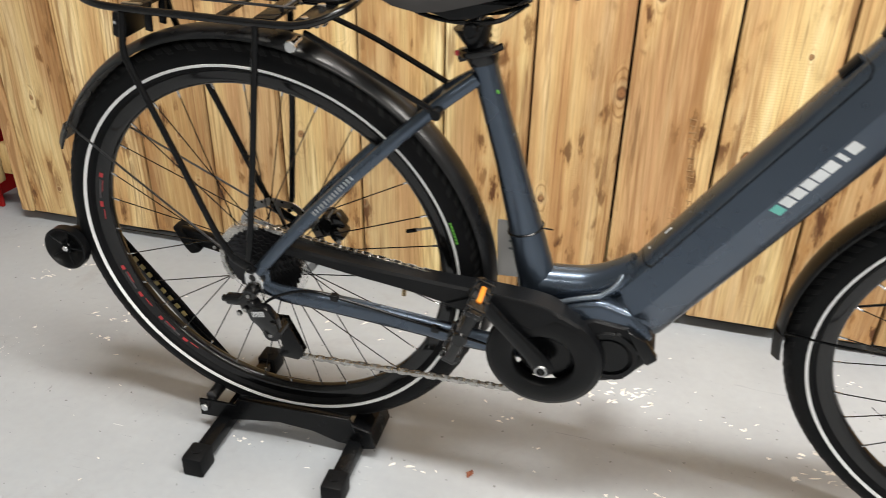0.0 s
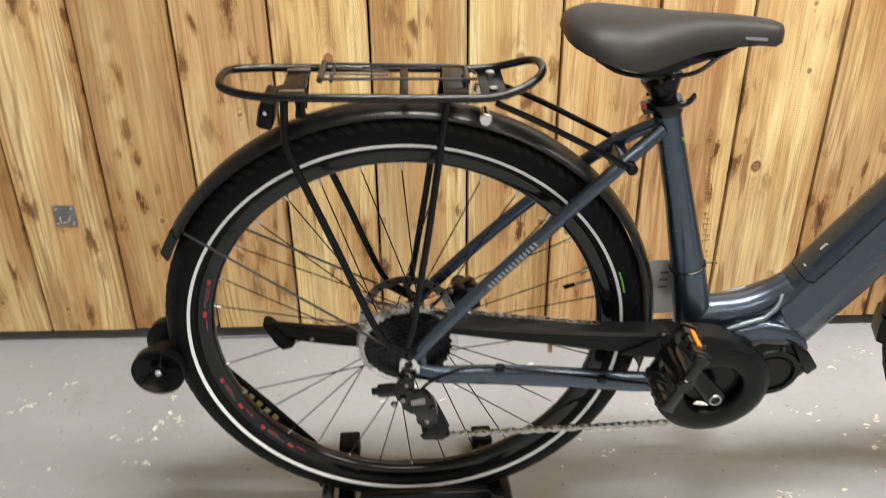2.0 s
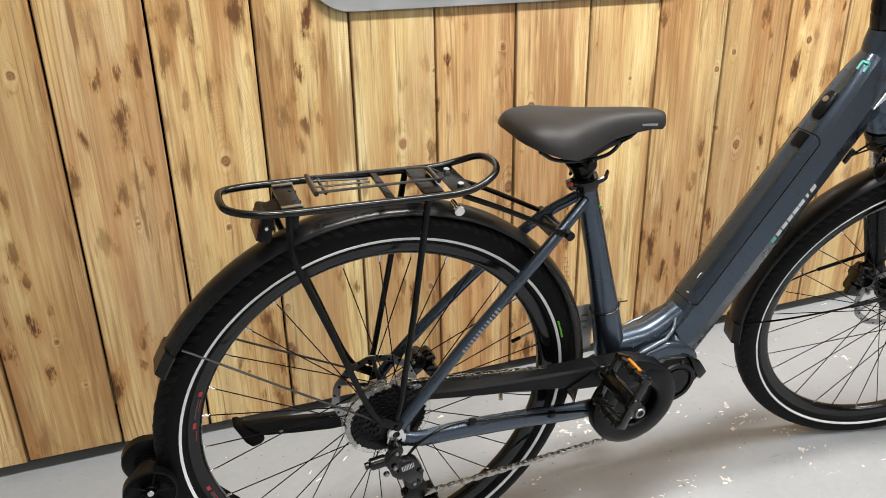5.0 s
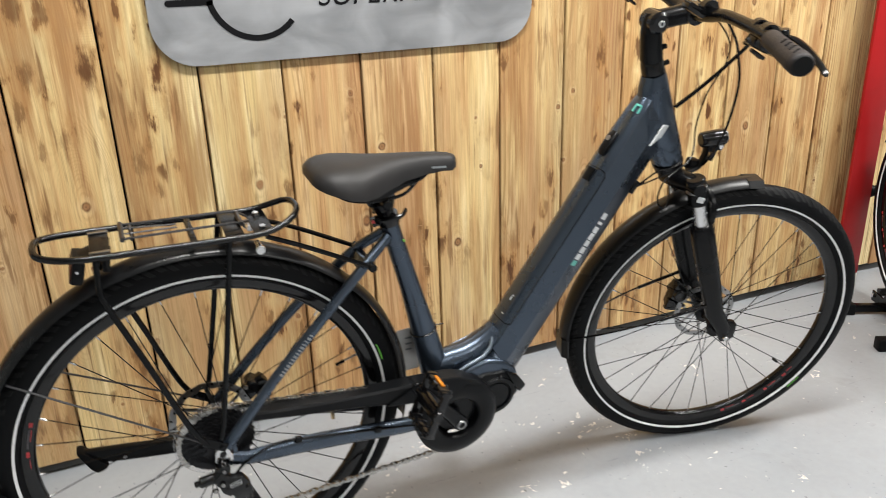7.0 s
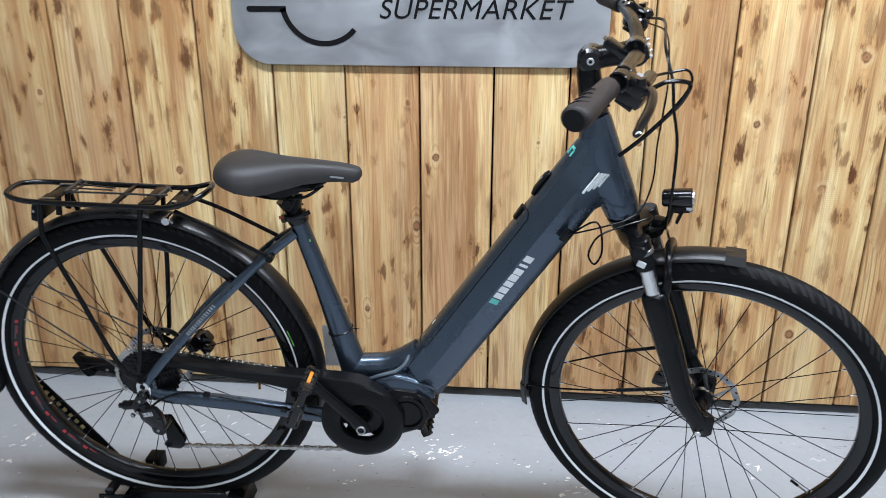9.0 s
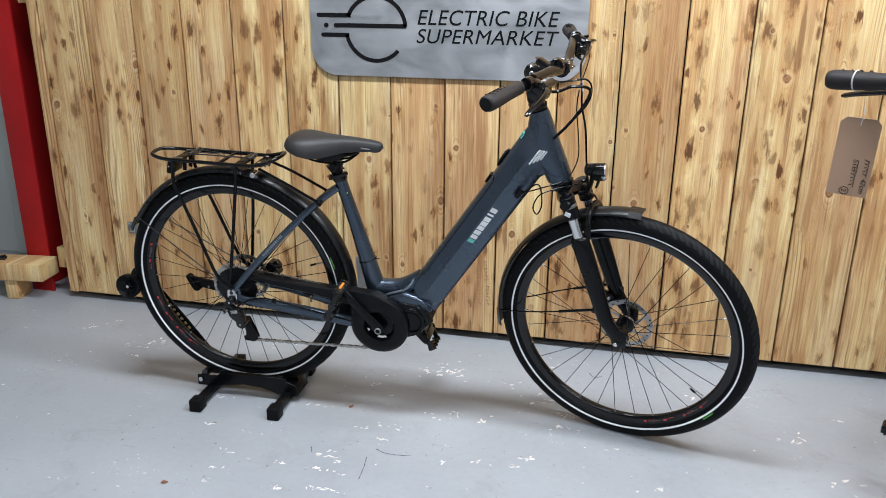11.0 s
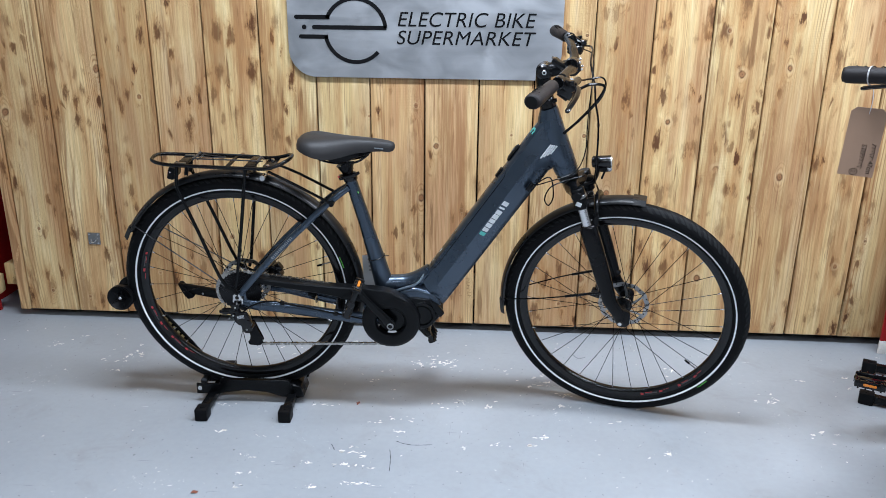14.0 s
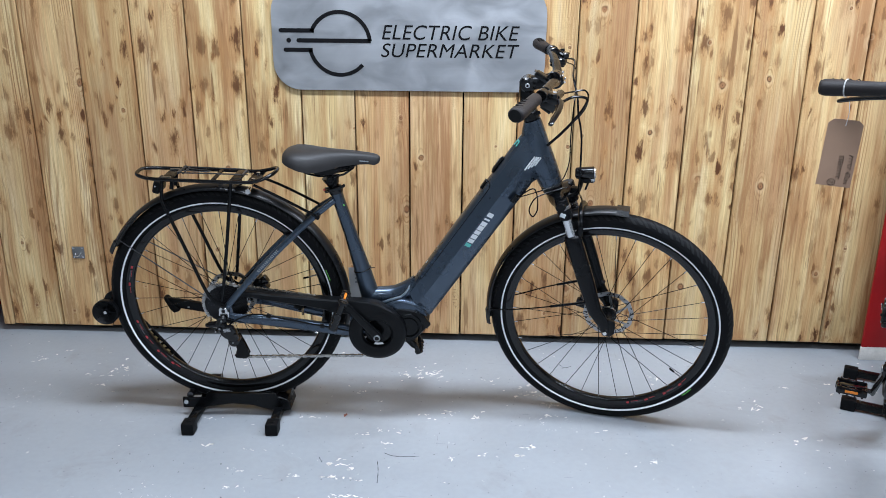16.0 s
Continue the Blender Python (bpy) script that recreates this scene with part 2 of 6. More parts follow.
def floor_paint():
    """Worn grey floor paint: cloudy tone, small white chips, scuffs, grime."""
    m, nt, b = material("floor_paint")
    co = coords(nt)
    cloud = node(nt, "ShaderNodeTexNoise", Scale=1.6, Detail=5.0, Roughness=0.6)
    fine = node(nt, "ShaderNodeTexNoise", Scale=55.0, Detail=4.0)
    chip = node(nt, "ShaderNodeTexNoise", Scale=58.0, Detail=5.0, Roughness=0.68, Distortion=1.1)
    where = node(nt, "ShaderNodeTexNoise", Scale=3.3, Detail=3.0)
    dirt = node(nt, "ShaderNodeTexNoise", Scale=5.0, Detail=6.0, Roughness=0.7, Distortion=0.6)
    for n in (cloud, fine, chip, where, dirt):
        nt.links.new(co, n.inputs["Vector"])
    col = ramp(nt, cloud.outputs[0], [(0.3, (0.290, 0.308, 0.330)), (0.7, (0.358, 0.378, 0.402))]).outputs[0]
    col = mixc(nt, 0.25, col, ramp(nt, fine.outputs[0], [(0.3, (0.8, 0.8, 0.8)), (0.7, (1, 1, 1))]).outputs[0], "MULTIPLY")
    col = mixc(nt, ramp(nt, dirt.outputs[0], [(0.56, (0, 0, 0)), (0.78, (0.4, 0.4, 0.4))]).outputs[0], col, (0.20, 0.19, 0.175))
    spots = math_(nt, "ADD", chip.outputs[0], math_(nt, "MULTIPLY", math_(nt, "SUBTRACT", where.outputs[0], 0.5), 0.75))
    spots = ramp(nt, spots, [(0.765, (0, 0, 0)), (0.775, (1, 1, 1))])
    col = mixc(nt, spots.outputs[0], col, (0.72, 0.70, 0.66))
    # dark specks, and short scratches both ways
    speck = node(nt, "ShaderNodeTexNoise", Scale=85.0, Detail=2.0)
    nt.links.new(co, speck.inputs["Vector"])
    col = mixc(nt, ramp(nt, speck.outputs[0], [(0.715, (0, 0, 0)), (0.735, (0.8, 0.8, 0.8))]).outputs[0], col, (0.10, 0.095, 0.09))
    for sc, tone, cut in (((2.6, 70.0, 1.0), (0.12, 0.115, 0.11), 0.70), ((60.0, 3.2, 1.0), (0.15, 0.14, 0.13), 0.72), ((5.0, 46.0, 1.0), (0.62, 0.62, 0.62), 0.715)):
        scr = node(nt, "ShaderNodeTexNoise", Scale=2.4, Detail=4.0, Roughness=0.6, Distortion=0.5)
        nt.links.new(coords(nt, sc), scr.inputs["Vector"])
        cover = math_(nt, "MULTIPLY", ramp(nt, scr.outputs[0], [(cut, (0, 0, 0)), (cut + 0.02, (0.75, 0.75, 0.75))]).outputs[0], ramp(nt, where.outputs[0], [(0.46, (0, 0, 0)), (0.56, (1, 1, 1))]).outputs[0])
        col = mixc(nt, cover, col, tone)
    # dragged tyre and boot scuffs
    mp = coords(nt, (3.0, 26.0, 1.0))
    scuff = node(nt, "ShaderNodeTexNoise", Scale=2.2, Detail=3.0, Distortion=1.4)
    nt.links.new(mp, scuff.inputs["Vector"])
    col = mixc(nt, ramp(nt, scuff.outputs[0], [(0.70, (0, 0, 0)), (0.78, (0.22, 0.22, 0.22))]).outputs[0], col, (0.14, 0.14, 0.14))
    nt.links.new(col, b.inputs["Base Color"])
    rr = ramp(nt, cloud.outputs[0], [(0.3, (0.36, 0.36, 0.36)), (0.7, (0.5, 0.5, 0.5))])
    nt.links.new(rr.outputs[0], b.inputs["Roughness"])
    bp = node(nt, "ShaderNodeBump", Strength=0.12, Distance=0.002)
    nt.links.new(fine.outputs[0], bp.inputs["Height"])
    nt.links.new(bp.outputs[0], b.inputs["Normal"])
    return m


def brushed_steel():
    m, nt, b = material("brushed_steel")
    streak = node(nt, "ShaderNodeTexNoise", Scale=4.0, Detail=6.0, Roughness=0.7)
    nt.links.new(coords(nt, (1.0, 40.0, 40.0)), streak.inputs["Vector"])
    cloud = node(nt, "ShaderNodeTexNoise", Scale=7.0, Detail=4.0, Distortion=0.8)
    nt.links.new(coords(nt, (1, 1, 1.6)), cloud.inputs["Vector"])
    col = ramp(nt, cloud.outputs[0], [(0.3, (0.40, 0.415, 0.44)), (0.7, (0.56, 0.575, 0.60))]).outputs[0]
    col = mixc(nt, 0.2, col, ramp(nt, streak.outputs[0], [(0.3, (0.8, 0.8, 0.8)), (0.7, (1, 1, 1))]).outputs[0], "MULTIPLY")
    nt.links.new(col, b.inputs["Base Color"])
    b.inputs["Metallic"].default_value = 0.85
    rr = ramp(nt, cloud.outputs[0], [(0.3, (0.36, 0.36, 0.36)), (0.7, (0.52, 0.52, 0.52))])
    nt.links.new(rr.outputs[0], b.inputs["Roughness"])
    return m


def glassy(name, color, rough=0.05, alpha=0.35):
    m, nt, b = material(name)
    b.inputs["Base Color"].default_value = (*color, 1)
    b.inputs["Roughness"].default_value = rough
    b.inputs["Transmission Weight"].default_value = 1.0 - alpha
    b.inputs["IOR"].default_value = 1.45
    return m


PINE = wood("scorched_pine")
TIMBER = wood("plain_timber", 1.0, 0.25)
FLOOR = floor_paint()
STEEL = brushed_steel()
FRAME = plain("slate_frame_paint", (0.066, 0.086, 0.117), 0.27, 0.84, 0.06, 25, 0.02, 0.22)
BLACK = plain("black_satin_paint", (0.0028, 0.0031, 0.0036), 0.25, 0.0, 0.2, 30, 0.03, 0.0, 0.2)
GLOSS = plain("black_gloss", (0.0035, 0.0036, 0.004), 0.15, 0.0, 0.2, 30, 0.02, 0.0, 0.42)
MATTE = plain("black_plastic", (0.0032, 0.0035, 0.0041), 0.36, 0.0, 0.25, 60, 0.10, 0.0, 0.17)
TREAD = plain("tyre_tread", (0.012, 0.0125, 0.013), 0.62, 0.0, 0.3, 60, 0.2, 0.0, 0.12)
DIMPRINT = plain("dim_print", (0.055, 0.05, 0.055), 0.4, 0.0, 0.2, 60, 0.02)
RUBBER = plain("tyre_rubber", (0.0040, 0.0043, 0.0050), 0.52, 0.0, 0.25, 60, 0.15, 0.0, 0.11)
SADDLE = plain("saddle_cover", (0.0200, 0.0192, 0.0194), 0.46, 0.0, 0.08, 70, 0.12)
GRIPM = plain("grip_rubber", (0.017, 0.0145, 0.0145), 0.58, 0.0, 0.15, 80, 0.25)
FENDER = plain("fender_plastic", (0.0055, 0.0058, 0.0065), 0.30, 0.0, 0.15, 40, 0.05, 0.0, 0.34)
METAL = plain("bright_metal", (0.72, 0.72, 0.72), 0.24, 1.0, 0.1, 40, 0.03)
BRASS = plain("pale_brass", (0.62, 0.47, 0.28), 0.28, 1.0, 0.1, 40, 0.03)
DARKMETAL = plain("dark_metal", (0.10, 0.10, 0.105), 0.33, 1.0, 0.25, 60, 0.06)
GREYMETAL = plain("grey_metal", (0.34, 0.34, 0.34), 0.32, 1.0, 0.2, 60, 0.06)
# frame paint made paler: the shine on the welds is put into the colour
WELD = plain("weld_painted_shine", (0.20, 0.24, 0.29), 0.34, 0.85, 0.2, 60, 0.08)
REFLECT = plain("reflective_white", (0.78, 0.79, 0.80), 0.42, 0.0, 0.06, 60, 0.05)
SILVER = plain("silver_decal", (0.72, 0.75, 0.77), 0.32, 0.0, 0.1, 60, 0.02)
TURQ = plain("turquoise_decal", (0.14, 0.52, 0.46), 0.4, 0.0, 0.05, 60, 0.02)
GREEN = plain("green_print", (0.14, 0.52, 0.05), 0.5, 0.0, 0.05, 60, 0.02)
REDP = plain("red_print", (0.40, 0.025, 0.03), 0.4, 0.0, 0.08, 60, 0.02)
DARKRED = plain("dark_red_lens", (0.05, 0.004, 0.004), 0.2, 0.0, 0.1, 60, 0.02)
GREYPRINT = plain("grey_print", (0.20, 0.215, 0.23), 0.45, 0.0, 0.1, 60, 0.02)
CHAINM = plain("chain_steel", (0.40, 0.39, 0.37), 0.27, 1.0, 0.3, 120, 0.1)
COGS = plain("dark_cogs", (0.022, 0.022, 0.024), 0.36, 0.8, 0.25, 60, 0.06)
OCHRE = plain("ochre_print", (0.33, 0.26, 0.10), 0.5, 0.0, 0.1, 60, 0.02)
ORANGE = plain("orange_reflector", (0.58, 0.19, 0.015), 0.22, 0.0, 0.1, 200, 0.4)
REDSTEEL = plain("red_steel_paint", (0.36, 0.011, 0.012), 0.42, 0.0, 0.18, 10, 0.05)
REDSTEEL.node_tree.nodes["Principled BSDF"].inputs["Specular IOR Level"].default_value = 0.22
PALE = plain("pale_cladding", (0.50, 0.53, 0.52), 0.6, 0.0, 0.08, 6, 0.05)
WALLP = plain("wall_paint", (0.40, 0.39, 0.37), 0.75, 0.0, 0.06, 5, 0.08)
VOID = plain("dark_backing", (0.012, 0.011, 0.010), 0.85, 0.0, 0.3, 10, 0.05)
PAPER = plain("white_paper", (0.62, 0.62, 0.62), 0.75, 0.0, 0.05, 30, 0.05)
LEAF = plain("dry_leaf", (0.22, 0.075, 0.04), 0.7, 0.0, 0.3, 200, 0.2)
KRAFT = plain("kraft_card", (0.36, 0.235, 0.155), 0.75, 0.0, 0.1, 20, 0.1)
INK = plain("black_ink", (0.006, 0.006, 0.007), 0.6, 0.0, 0.1, 40, 0.02, 0.0, 0.1)
STAMP = plain("faint_ink", (0.36, 0.21, 0.09), 0.6, 0.0, 0.45, 160, 0.02)
CHIPM = plain("white_chip", (0.74, 0.71, 0.66), 0.6, 0.0, 0.18, 90, 0.1)
TUBE, _nt, _b = material("glowing_tube")
_b.inputs["Emission Color"].default_value = (1, 0.97, 0.92, 1)
_b.inputs["Emission Strength"].default_value = 4.0
CLEAR = glassy("clear_plastic", (0.95, 0.95, 0.95), 0.03, 0.06)


# ---- mesh helpers ----
def finish(bm, sharp=38):
    bmesh.ops.recalc_face_normals(bm, faces=bm.faces)
    lim = radians(sharp)
    for f in bm.faces:
        f.smooth = True
    for e in bm.edges:
        e.smooth = len(e.link_faces) == 2 and e.calc_face_angle(0.0) < lim


def placed(m):
    """A pose of the plan, at true size."""
    m = m.copy()
    m.translation *= K
    return m


def mesh_of(name, bm, mats, xf=None, sharp=38):
    if xf is not None:
        bm.transform(xf)
    finish(bm, sharp)
    bm.transform(Matrix.Scale(K, 4))
    me = bpy.data.meshes.new(name)
    bm.to_mesh(me)
    bm.free()
    for m in (mats if isinstance(mats, (list, tuple)) else [mats]):
        me.materials.append(m)
    return me


def part(name, bm, mats, parent, label="", xf=None, sharp=38):
    """Links a bmesh as one mesh object under a thing or a part."""
    ob = new(name, mesh_of(name, bm, mats, xf, sharp))
    ob.parent = parent
    return tagged(ob, label)


def thing(name, m, label, category, group="", kind=""):
    ob = new(name)
    ob.empty_display_size = 0.05
    ob.matrix_world = placed(m)
    return tagged(ob, label, category, group, kind)


def solid(name, bm, mats, m, label, category, group="", kind="", sharp=38):
    ob = new(name, mesh_of(name, bm, mats, None, sharp))
    ob.matrix_world = placed(m)
    return tagged(ob, label, category, group, kind)


def skin(bm, rings, cap=True, loop=False):
    """Quads between rings of equal length; rings are closed round."""
    vs = [[bm.verts.new(p) for p in r] for r in rings]
    n = len(vs[0])
    pairs = list(zip(vs, vs[1:])) + ([(vs[-1], vs[0])] if loop else [])
    for a, b in pairs:
        for i in range(n):
            bm.faces.new((a[i], a[(i + 1) % n], b[(i + 1) % n], b[i]))
    if cap and not loop:
        bm.faces.new(vs[0][::-1])
        bm.faces.new(vs[-1])
    return bm


def curve(pts, n=8):
    """Catmull-Rom through points."""
    p = [Vector(q) for q in pts]
    p = [2 * p[0] - p[1]] + p + [2 * p[-1] - p[-2]]
    out = []
    for i in range(1, len(p) - 2):
        a, b, c, d = p[i - 1:i + 3]
        for k in range(n):
            t = k / n
            out.append(0.5 * (2 * b + (c - a) * t + (2 * a - 5 * b + 4 * c - d) * t * t + (3 * b - a - 3 * c + d) * t ** 3))
    return out + [p[-2]]


def tube(bm, pts, r, seg=10, ref=(0, 1, 0), loop=False, cap=True):
    """A round or oval tube; r: one radius, or one per point, or (across ref, other) pairs."""
    p = [Vector(q) for q in pts]
    rings, n = [], len(p)
    for i, q in enumerate(p):
        if loop:
            t = (p[(i + 1) % n] - p[i - 1]).normalized()
        else:
            t = (p[min(i + 1, n - 1)] - p[max(i - 1, 0)]).normalized()
        a = Vector(ref) - t * t.dot(Vector(ref))
        a.normalize()
        b = t.cross(a)
        rr = r[i] if isinstance(r, list) else r
        ra, rb = rr if isinstance(rr, tuple) else (rr, rr)
        rings.append([q + a * ra * math.cos(2 * math.pi * k / seg) + b * rb * math.sin(2 * math.pi * k / seg) for k in range(seg)])
    return skin(bm, rings, cap, loop)


def lathe(bm, prof, c=(0, 0), seg=64, closed=True, a0=0.0):
    """Revolves (radius, v) points about the axle direction through (u, w)."""
    rings = []
    for k in range(seg):
        a = a0 + 2 * math.pi * k / seg
        rings.append([Vector((c[0] + r * math.cos(a), v, c[1] + r * math.sin(a))) for r, v in prof])
    if closed:
        return skin(bm, rings, False, True)
    vs = [[bm.verts.new(p) for p in r] for r in rings]
    for a, b in zip(vs, vs[1:] + vs[:1]):
        for i in range(len(prof) - 1):
            bm.faces.new((a[i], a[i + 1], b[i + 1], b[i]))
    bmesh.ops.remove_doubles(bm, verts=bm.verts, dist=1e-5)
    return bm


def arc(bm, prof, c, a0, a1, n=32):
    """Sweeps a closed (radius, v) section along an arc about the axle direction, degrees."""
    rings = []
    for k in range(n + 1):
        a = radians(a0 + (a1 - a0) * k / n)
        rings.append([Vector((c[0] + r * math.cos(a), v, c[1] + r * math.sin(a))) for r, v in prof])
    return skin(bm, rings)


def prism(bm, poly, v0, v1, bevel=0.0, seg=2):
    """A polygon in the (u, w) plane pulled from v0 to v1, its edges rounded."""
    sub = bmesh.new()
    a = [sub.verts.new((u, v0, w)) for u, w in poly]
    b = [sub.verts.new((u, v1, w)) for u, w in poly]
    sub.faces.new(a)
    sub.faces.new(b[::-1])
    for i in range(len(poly)):
        j = (i + 1) % len(poly)
        sub.faces.new((a[i], b[i], b[j], a[j]))
    bmesh.ops.recalc_face_normals(sub, faces=sub.faces)
    if bevel:
        bmesh.ops.bevel(sub, geom=sub.edges[:], offset=bevel, segments=seg, affect="EDGES", profile=0.5)
    return merge(bm, sub)


def merge(bm, sub, m=None, mat=0):
    if m is not None:
        sub.transform(m)
    table = {v: bm.verts.new(v.co) for v in sub.verts}
    for f in sub.faces:
        g = bm.faces.new([table[v] for v in f.verts])
        g.material_index = mat or f.material_index
    sub.free()
    return bm


def box(bm, c, size, rot=(0, 0, 0), bevel=0.0, seg=2, mat=0):
    sub = bmesh.new()
    bmesh.ops.create_cube(sub, size=1.0)
    sub.transform(Matrix.Diagonal((*size, 1)))
    if bevel:
        bmesh.ops.bevel(sub, geom=sub.edges[:], offset=bevel, segments=seg, affect="EDGES", profile=0.5)
    return merge(bm, sub, pose(*c, *rot), mat)


def cyl(bm, a, b, r, seg=14, r2=None, bevel=0.0, mat=0):
    """A cylinder or cone between two points, ends chamfered."""
    a, b = Vector(a), Vector(b)
    d = (b - a).normalized()
    ref = Vector((0, 0, 1)) if abs(d.z) < 0.9 else Vector((1, 0, 0))
    r2 = r if r2 is None else r2
    sub = bmesh.new()
    if bevel:
        pts, rs = [a, a + d * bevel, b - d * bevel, b], [r - bevel, r, r2, r2 - bevel]
    else:
        pts, rs = [a, b], [r, r2]
    tube(sub, pts, rs, seg, ref)
    return merge(bm, sub, None, mat)


# ---- structure ----
WALL_Y = 1.65
bm = bmesh.new()
box(bm, (0.5, -1.2, -0.05), (8.0, 7.0, 0.1))
solid("floor", bm, FLOOR, pose(0, 0, 0), "worn grey painted concrete floor with white chips", "floor", kind="structure")
bm = bmesh.new()
box(bm, (0.5, -1.2, CEILING + 0.06), (8.0, 7.0, 0.1))
solid("ceiling", bm, WALLP, pose(0, 0, 0), "plain pale workshop ceiling", "ceiling", kind="structure")
bm = bmesh.new()
box(bm, (0.5, -4.75, CEILING / 2), (8.0, 0.1, CEILING))
solid("wall_south", bm, WALLP, pose(0, 0, 0), "plain pale painted workshop wall", "wall", kind="structure")
bm = bmesh.new()
box(bm, (4.55, -1.2, CEILING / 2), (0.1, 7.0, CEILING))
solid("wall_east", bm, WALLP, pose(0, 0, 0), "plain pale painted workshop wall", "wall", kind="structure")
bm = bmesh.new()
box(bm, (-3.55, -1.2, CEILING / 2), (0.1, 7.0, CEILING))
solid("wall_west", bm, PALE, pose(0, 0, 0), "pale grey clad workshop wall", "wall", kind="structure")
# pale cladding behind the columns, with upright folds
bm = bmesh.new()
box(bm, (0.5, 2.17, CEILING / 2), (8.0, 0.06, CEILING))
for i in range(7):
    box(bm, (-3.4 + 0.2 * i, 2.125, CEILING / 2), (0.05, 0.03, CEILING), bevel=0.01)
solid("wall_cladding", bm, PALE, pose(0, 0, 0), "pale grey folded metal cladding behind the columns", "wall", kind="structure")
# boarded wall: dark backing, battens, boards
wall = thing("wall_north", pose(0, WALL_Y, 0), "wall of scorched upright pine boards over a dark gap", "wall", kind="structure")
bm = bmesh.new()
box(bm, (0.62, 0.12, CEILING / 2), (4.7, 0.05, CEILING))
part("backing", bm, VOID, wall, "dark backing")
for bz in (0.175, 1.3, 2.5):
    bm = bmesh.new()
    box(bm, (0.55, 0.058, bz), (4.75, 0.062, 0.095), bevel=0.004)
    part("batten", bm, TIMBER, wall, "sawn horizontal batten")


# ---- bicycle ----
HUB_Z = 0.404
AX, AXD = Vector((1.0, 0.0, 0.42)), Vector((-0.33, 0.0, 0.944)).normalized()
AXN = Vector((0.944, 0.0, 0.33)).normalized()
FH = (1.2070, -0.0345)


def pt(s, p, v=0.0):
    """A point by the steering axis: s along it from the lower bearing, p ahead of it, v to the left."""
    return AX + AXD * s + AXN * p + Vector((0, v, 0))


def tyre_section():
    half = [(0.325, 0.013), (0.330, 0.0200), (0.340, 0.0245), (0.351, 0.0258), (0.362, 0.0232), (0.370, 0.0172), (0.3757, 0.0088), (0.3775, 0.0)]
    return half + [(r, -v) for r, v in half[-2::-1]]


def build_wheel(bike, name, c, xf, front, label):
    """Tyre, stripes, rim, hub, spokes, brake disc; the rear one with its cassette."""
    bm = bmesh.new()
    lathe(bm, [(0.0085, -0.058), (0.012, -0.05), (0.012, -0.034), (0.027, -0.033), (0.027, -0.029), (0.015, -0.024), (0.013, 0.0), (0.015, 0.024), (0.027, 0.029), (0.027, 0.033), (0.016, 0.036), (0.012, 0.058), (0.0085, 0.06)], c, 24)
    wheel = part(name, bm, BLACK, bike, label, xf)
    bm = bmesh.new()
    lathe(bm, tyre_section(), c, 144)
    part("tyre", bm, RUBBER, wheel, "black rubber tyre with slanted tread", xf, 30)
    # slanted tread blocks, long and short by turns, in one joined piece
    bm = bmesh.new()
    for k in range(120):
        for side in (-1, 1):
            a0 = 3.0 * (k + (0.5 if side > 0 else 0))
            rail = ((0.3612, 0.0235), (0.3668, 0.0197), (0.3714, 0.0146), (0.3748, 0.0098), (0.3770, 0.0034)) if k % 2 else ((0.3645, 0.0213), (0.3696, 0.0173), (0.3734, 0.0122), (0.3756, 0.0080))
            rows = []
            for j, (r, v) in enumerate(rail):
                a = radians(a0 + j * 1.0)
                w = radians(1.75 if k % 2 else 2.0)
                rows.append([Vector((c[0] + (r + d) * math.cos(a + q), side * (v + d * 0.5), c[1] + (r + d) * math.sin(a + q))) for q, d in ((0, -0.0008), (w, -0.0008), (w * 0.94, 0.0007), (w * 0.06, 0.0007))])
            skin(bm, rows)
    tagged(part("tread", bm, TREAD, wheel, "", xf, 30), "dusty slanted tread blocks", kind="stuff")
    for side in (-1, 1):
        bm = bmesh.new()
        lathe(bm, [(0.3358, side * 0.0224), (0.3358, side * 0.0238), (0.3404, side * 0.0257), (0.3404, side * 0.0243)], c, 120)
        part("reflective_stripe", bm, REFLECT, wheel, "white reflective ring", xf)
    bm = bmesh.new()
    lathe(bm, [(0.3035, 0.0030), (0.3052, 0.0078), (0.3110, 0.0118), (0.3180, 0.0134), (0.3282, 0.0142), (0.3282, 0.0120), (0.319, 0.010), (0.319, -0.010), (0.3282, -0.0120), (0.3282, -0.0142), (0.3180, -0.0134), (0.3110, -0.0118), (0.3052, -0.0078), (0.3035, -0.0030)], c, 120)
    part("rim", bm, GLOSS, wheel, "black gloss rim", xf)
    # printed marks on the rim, and on the tyre wall
    # a red square, a line of dim print with a red underline, a red dash
    base = (158.0, 194.0, 216.0) if not front else (287.0, 310.0)
    for a0 in base:
        for mat, b0, b1, r0, r1 in ((REDP, 0.0, 1.6, 0.3132, 0.3190), (REDP, 11.0, 13.0, 0.3132, 0.3185), (DIMPRINT, 2.6, 9.6, 0.3150, 0.3178), (REDP, 2.6, 7.0, 0.3126, 0.3136), (REDP, 14.0, 17.5, 0.3126, 0.3136)):
            bm = bmesh.new()
            v0, v1 = (0.0120 + 0.0015 * (r - 0.3110) / 0.007 for r in (r0, r1))
            arc(bm, [(r0, -v0 - 0.0006), (r0, -v0 + 0.0010), (r1, -v1 + 0.0010), (r1, -v1 - 0.0006)], c, a0 + b0, a0 + b1, 4)
            part("rim_mark", bm, mat, wheel, "red printed mark" if mat is REDP else "dim printed bar", xf)
    ga = 14.5 if not front else 319
    bm = bmesh.new()
    for j in range(7):
        arc(bm, [(0.3440, -0.0240), (0.3440, -0.0258), (0.3470, -0.0263), (0.3470, -0.0245)], c, ga + j * 0.95, ga + j * 0.95 + 0.62, 2)
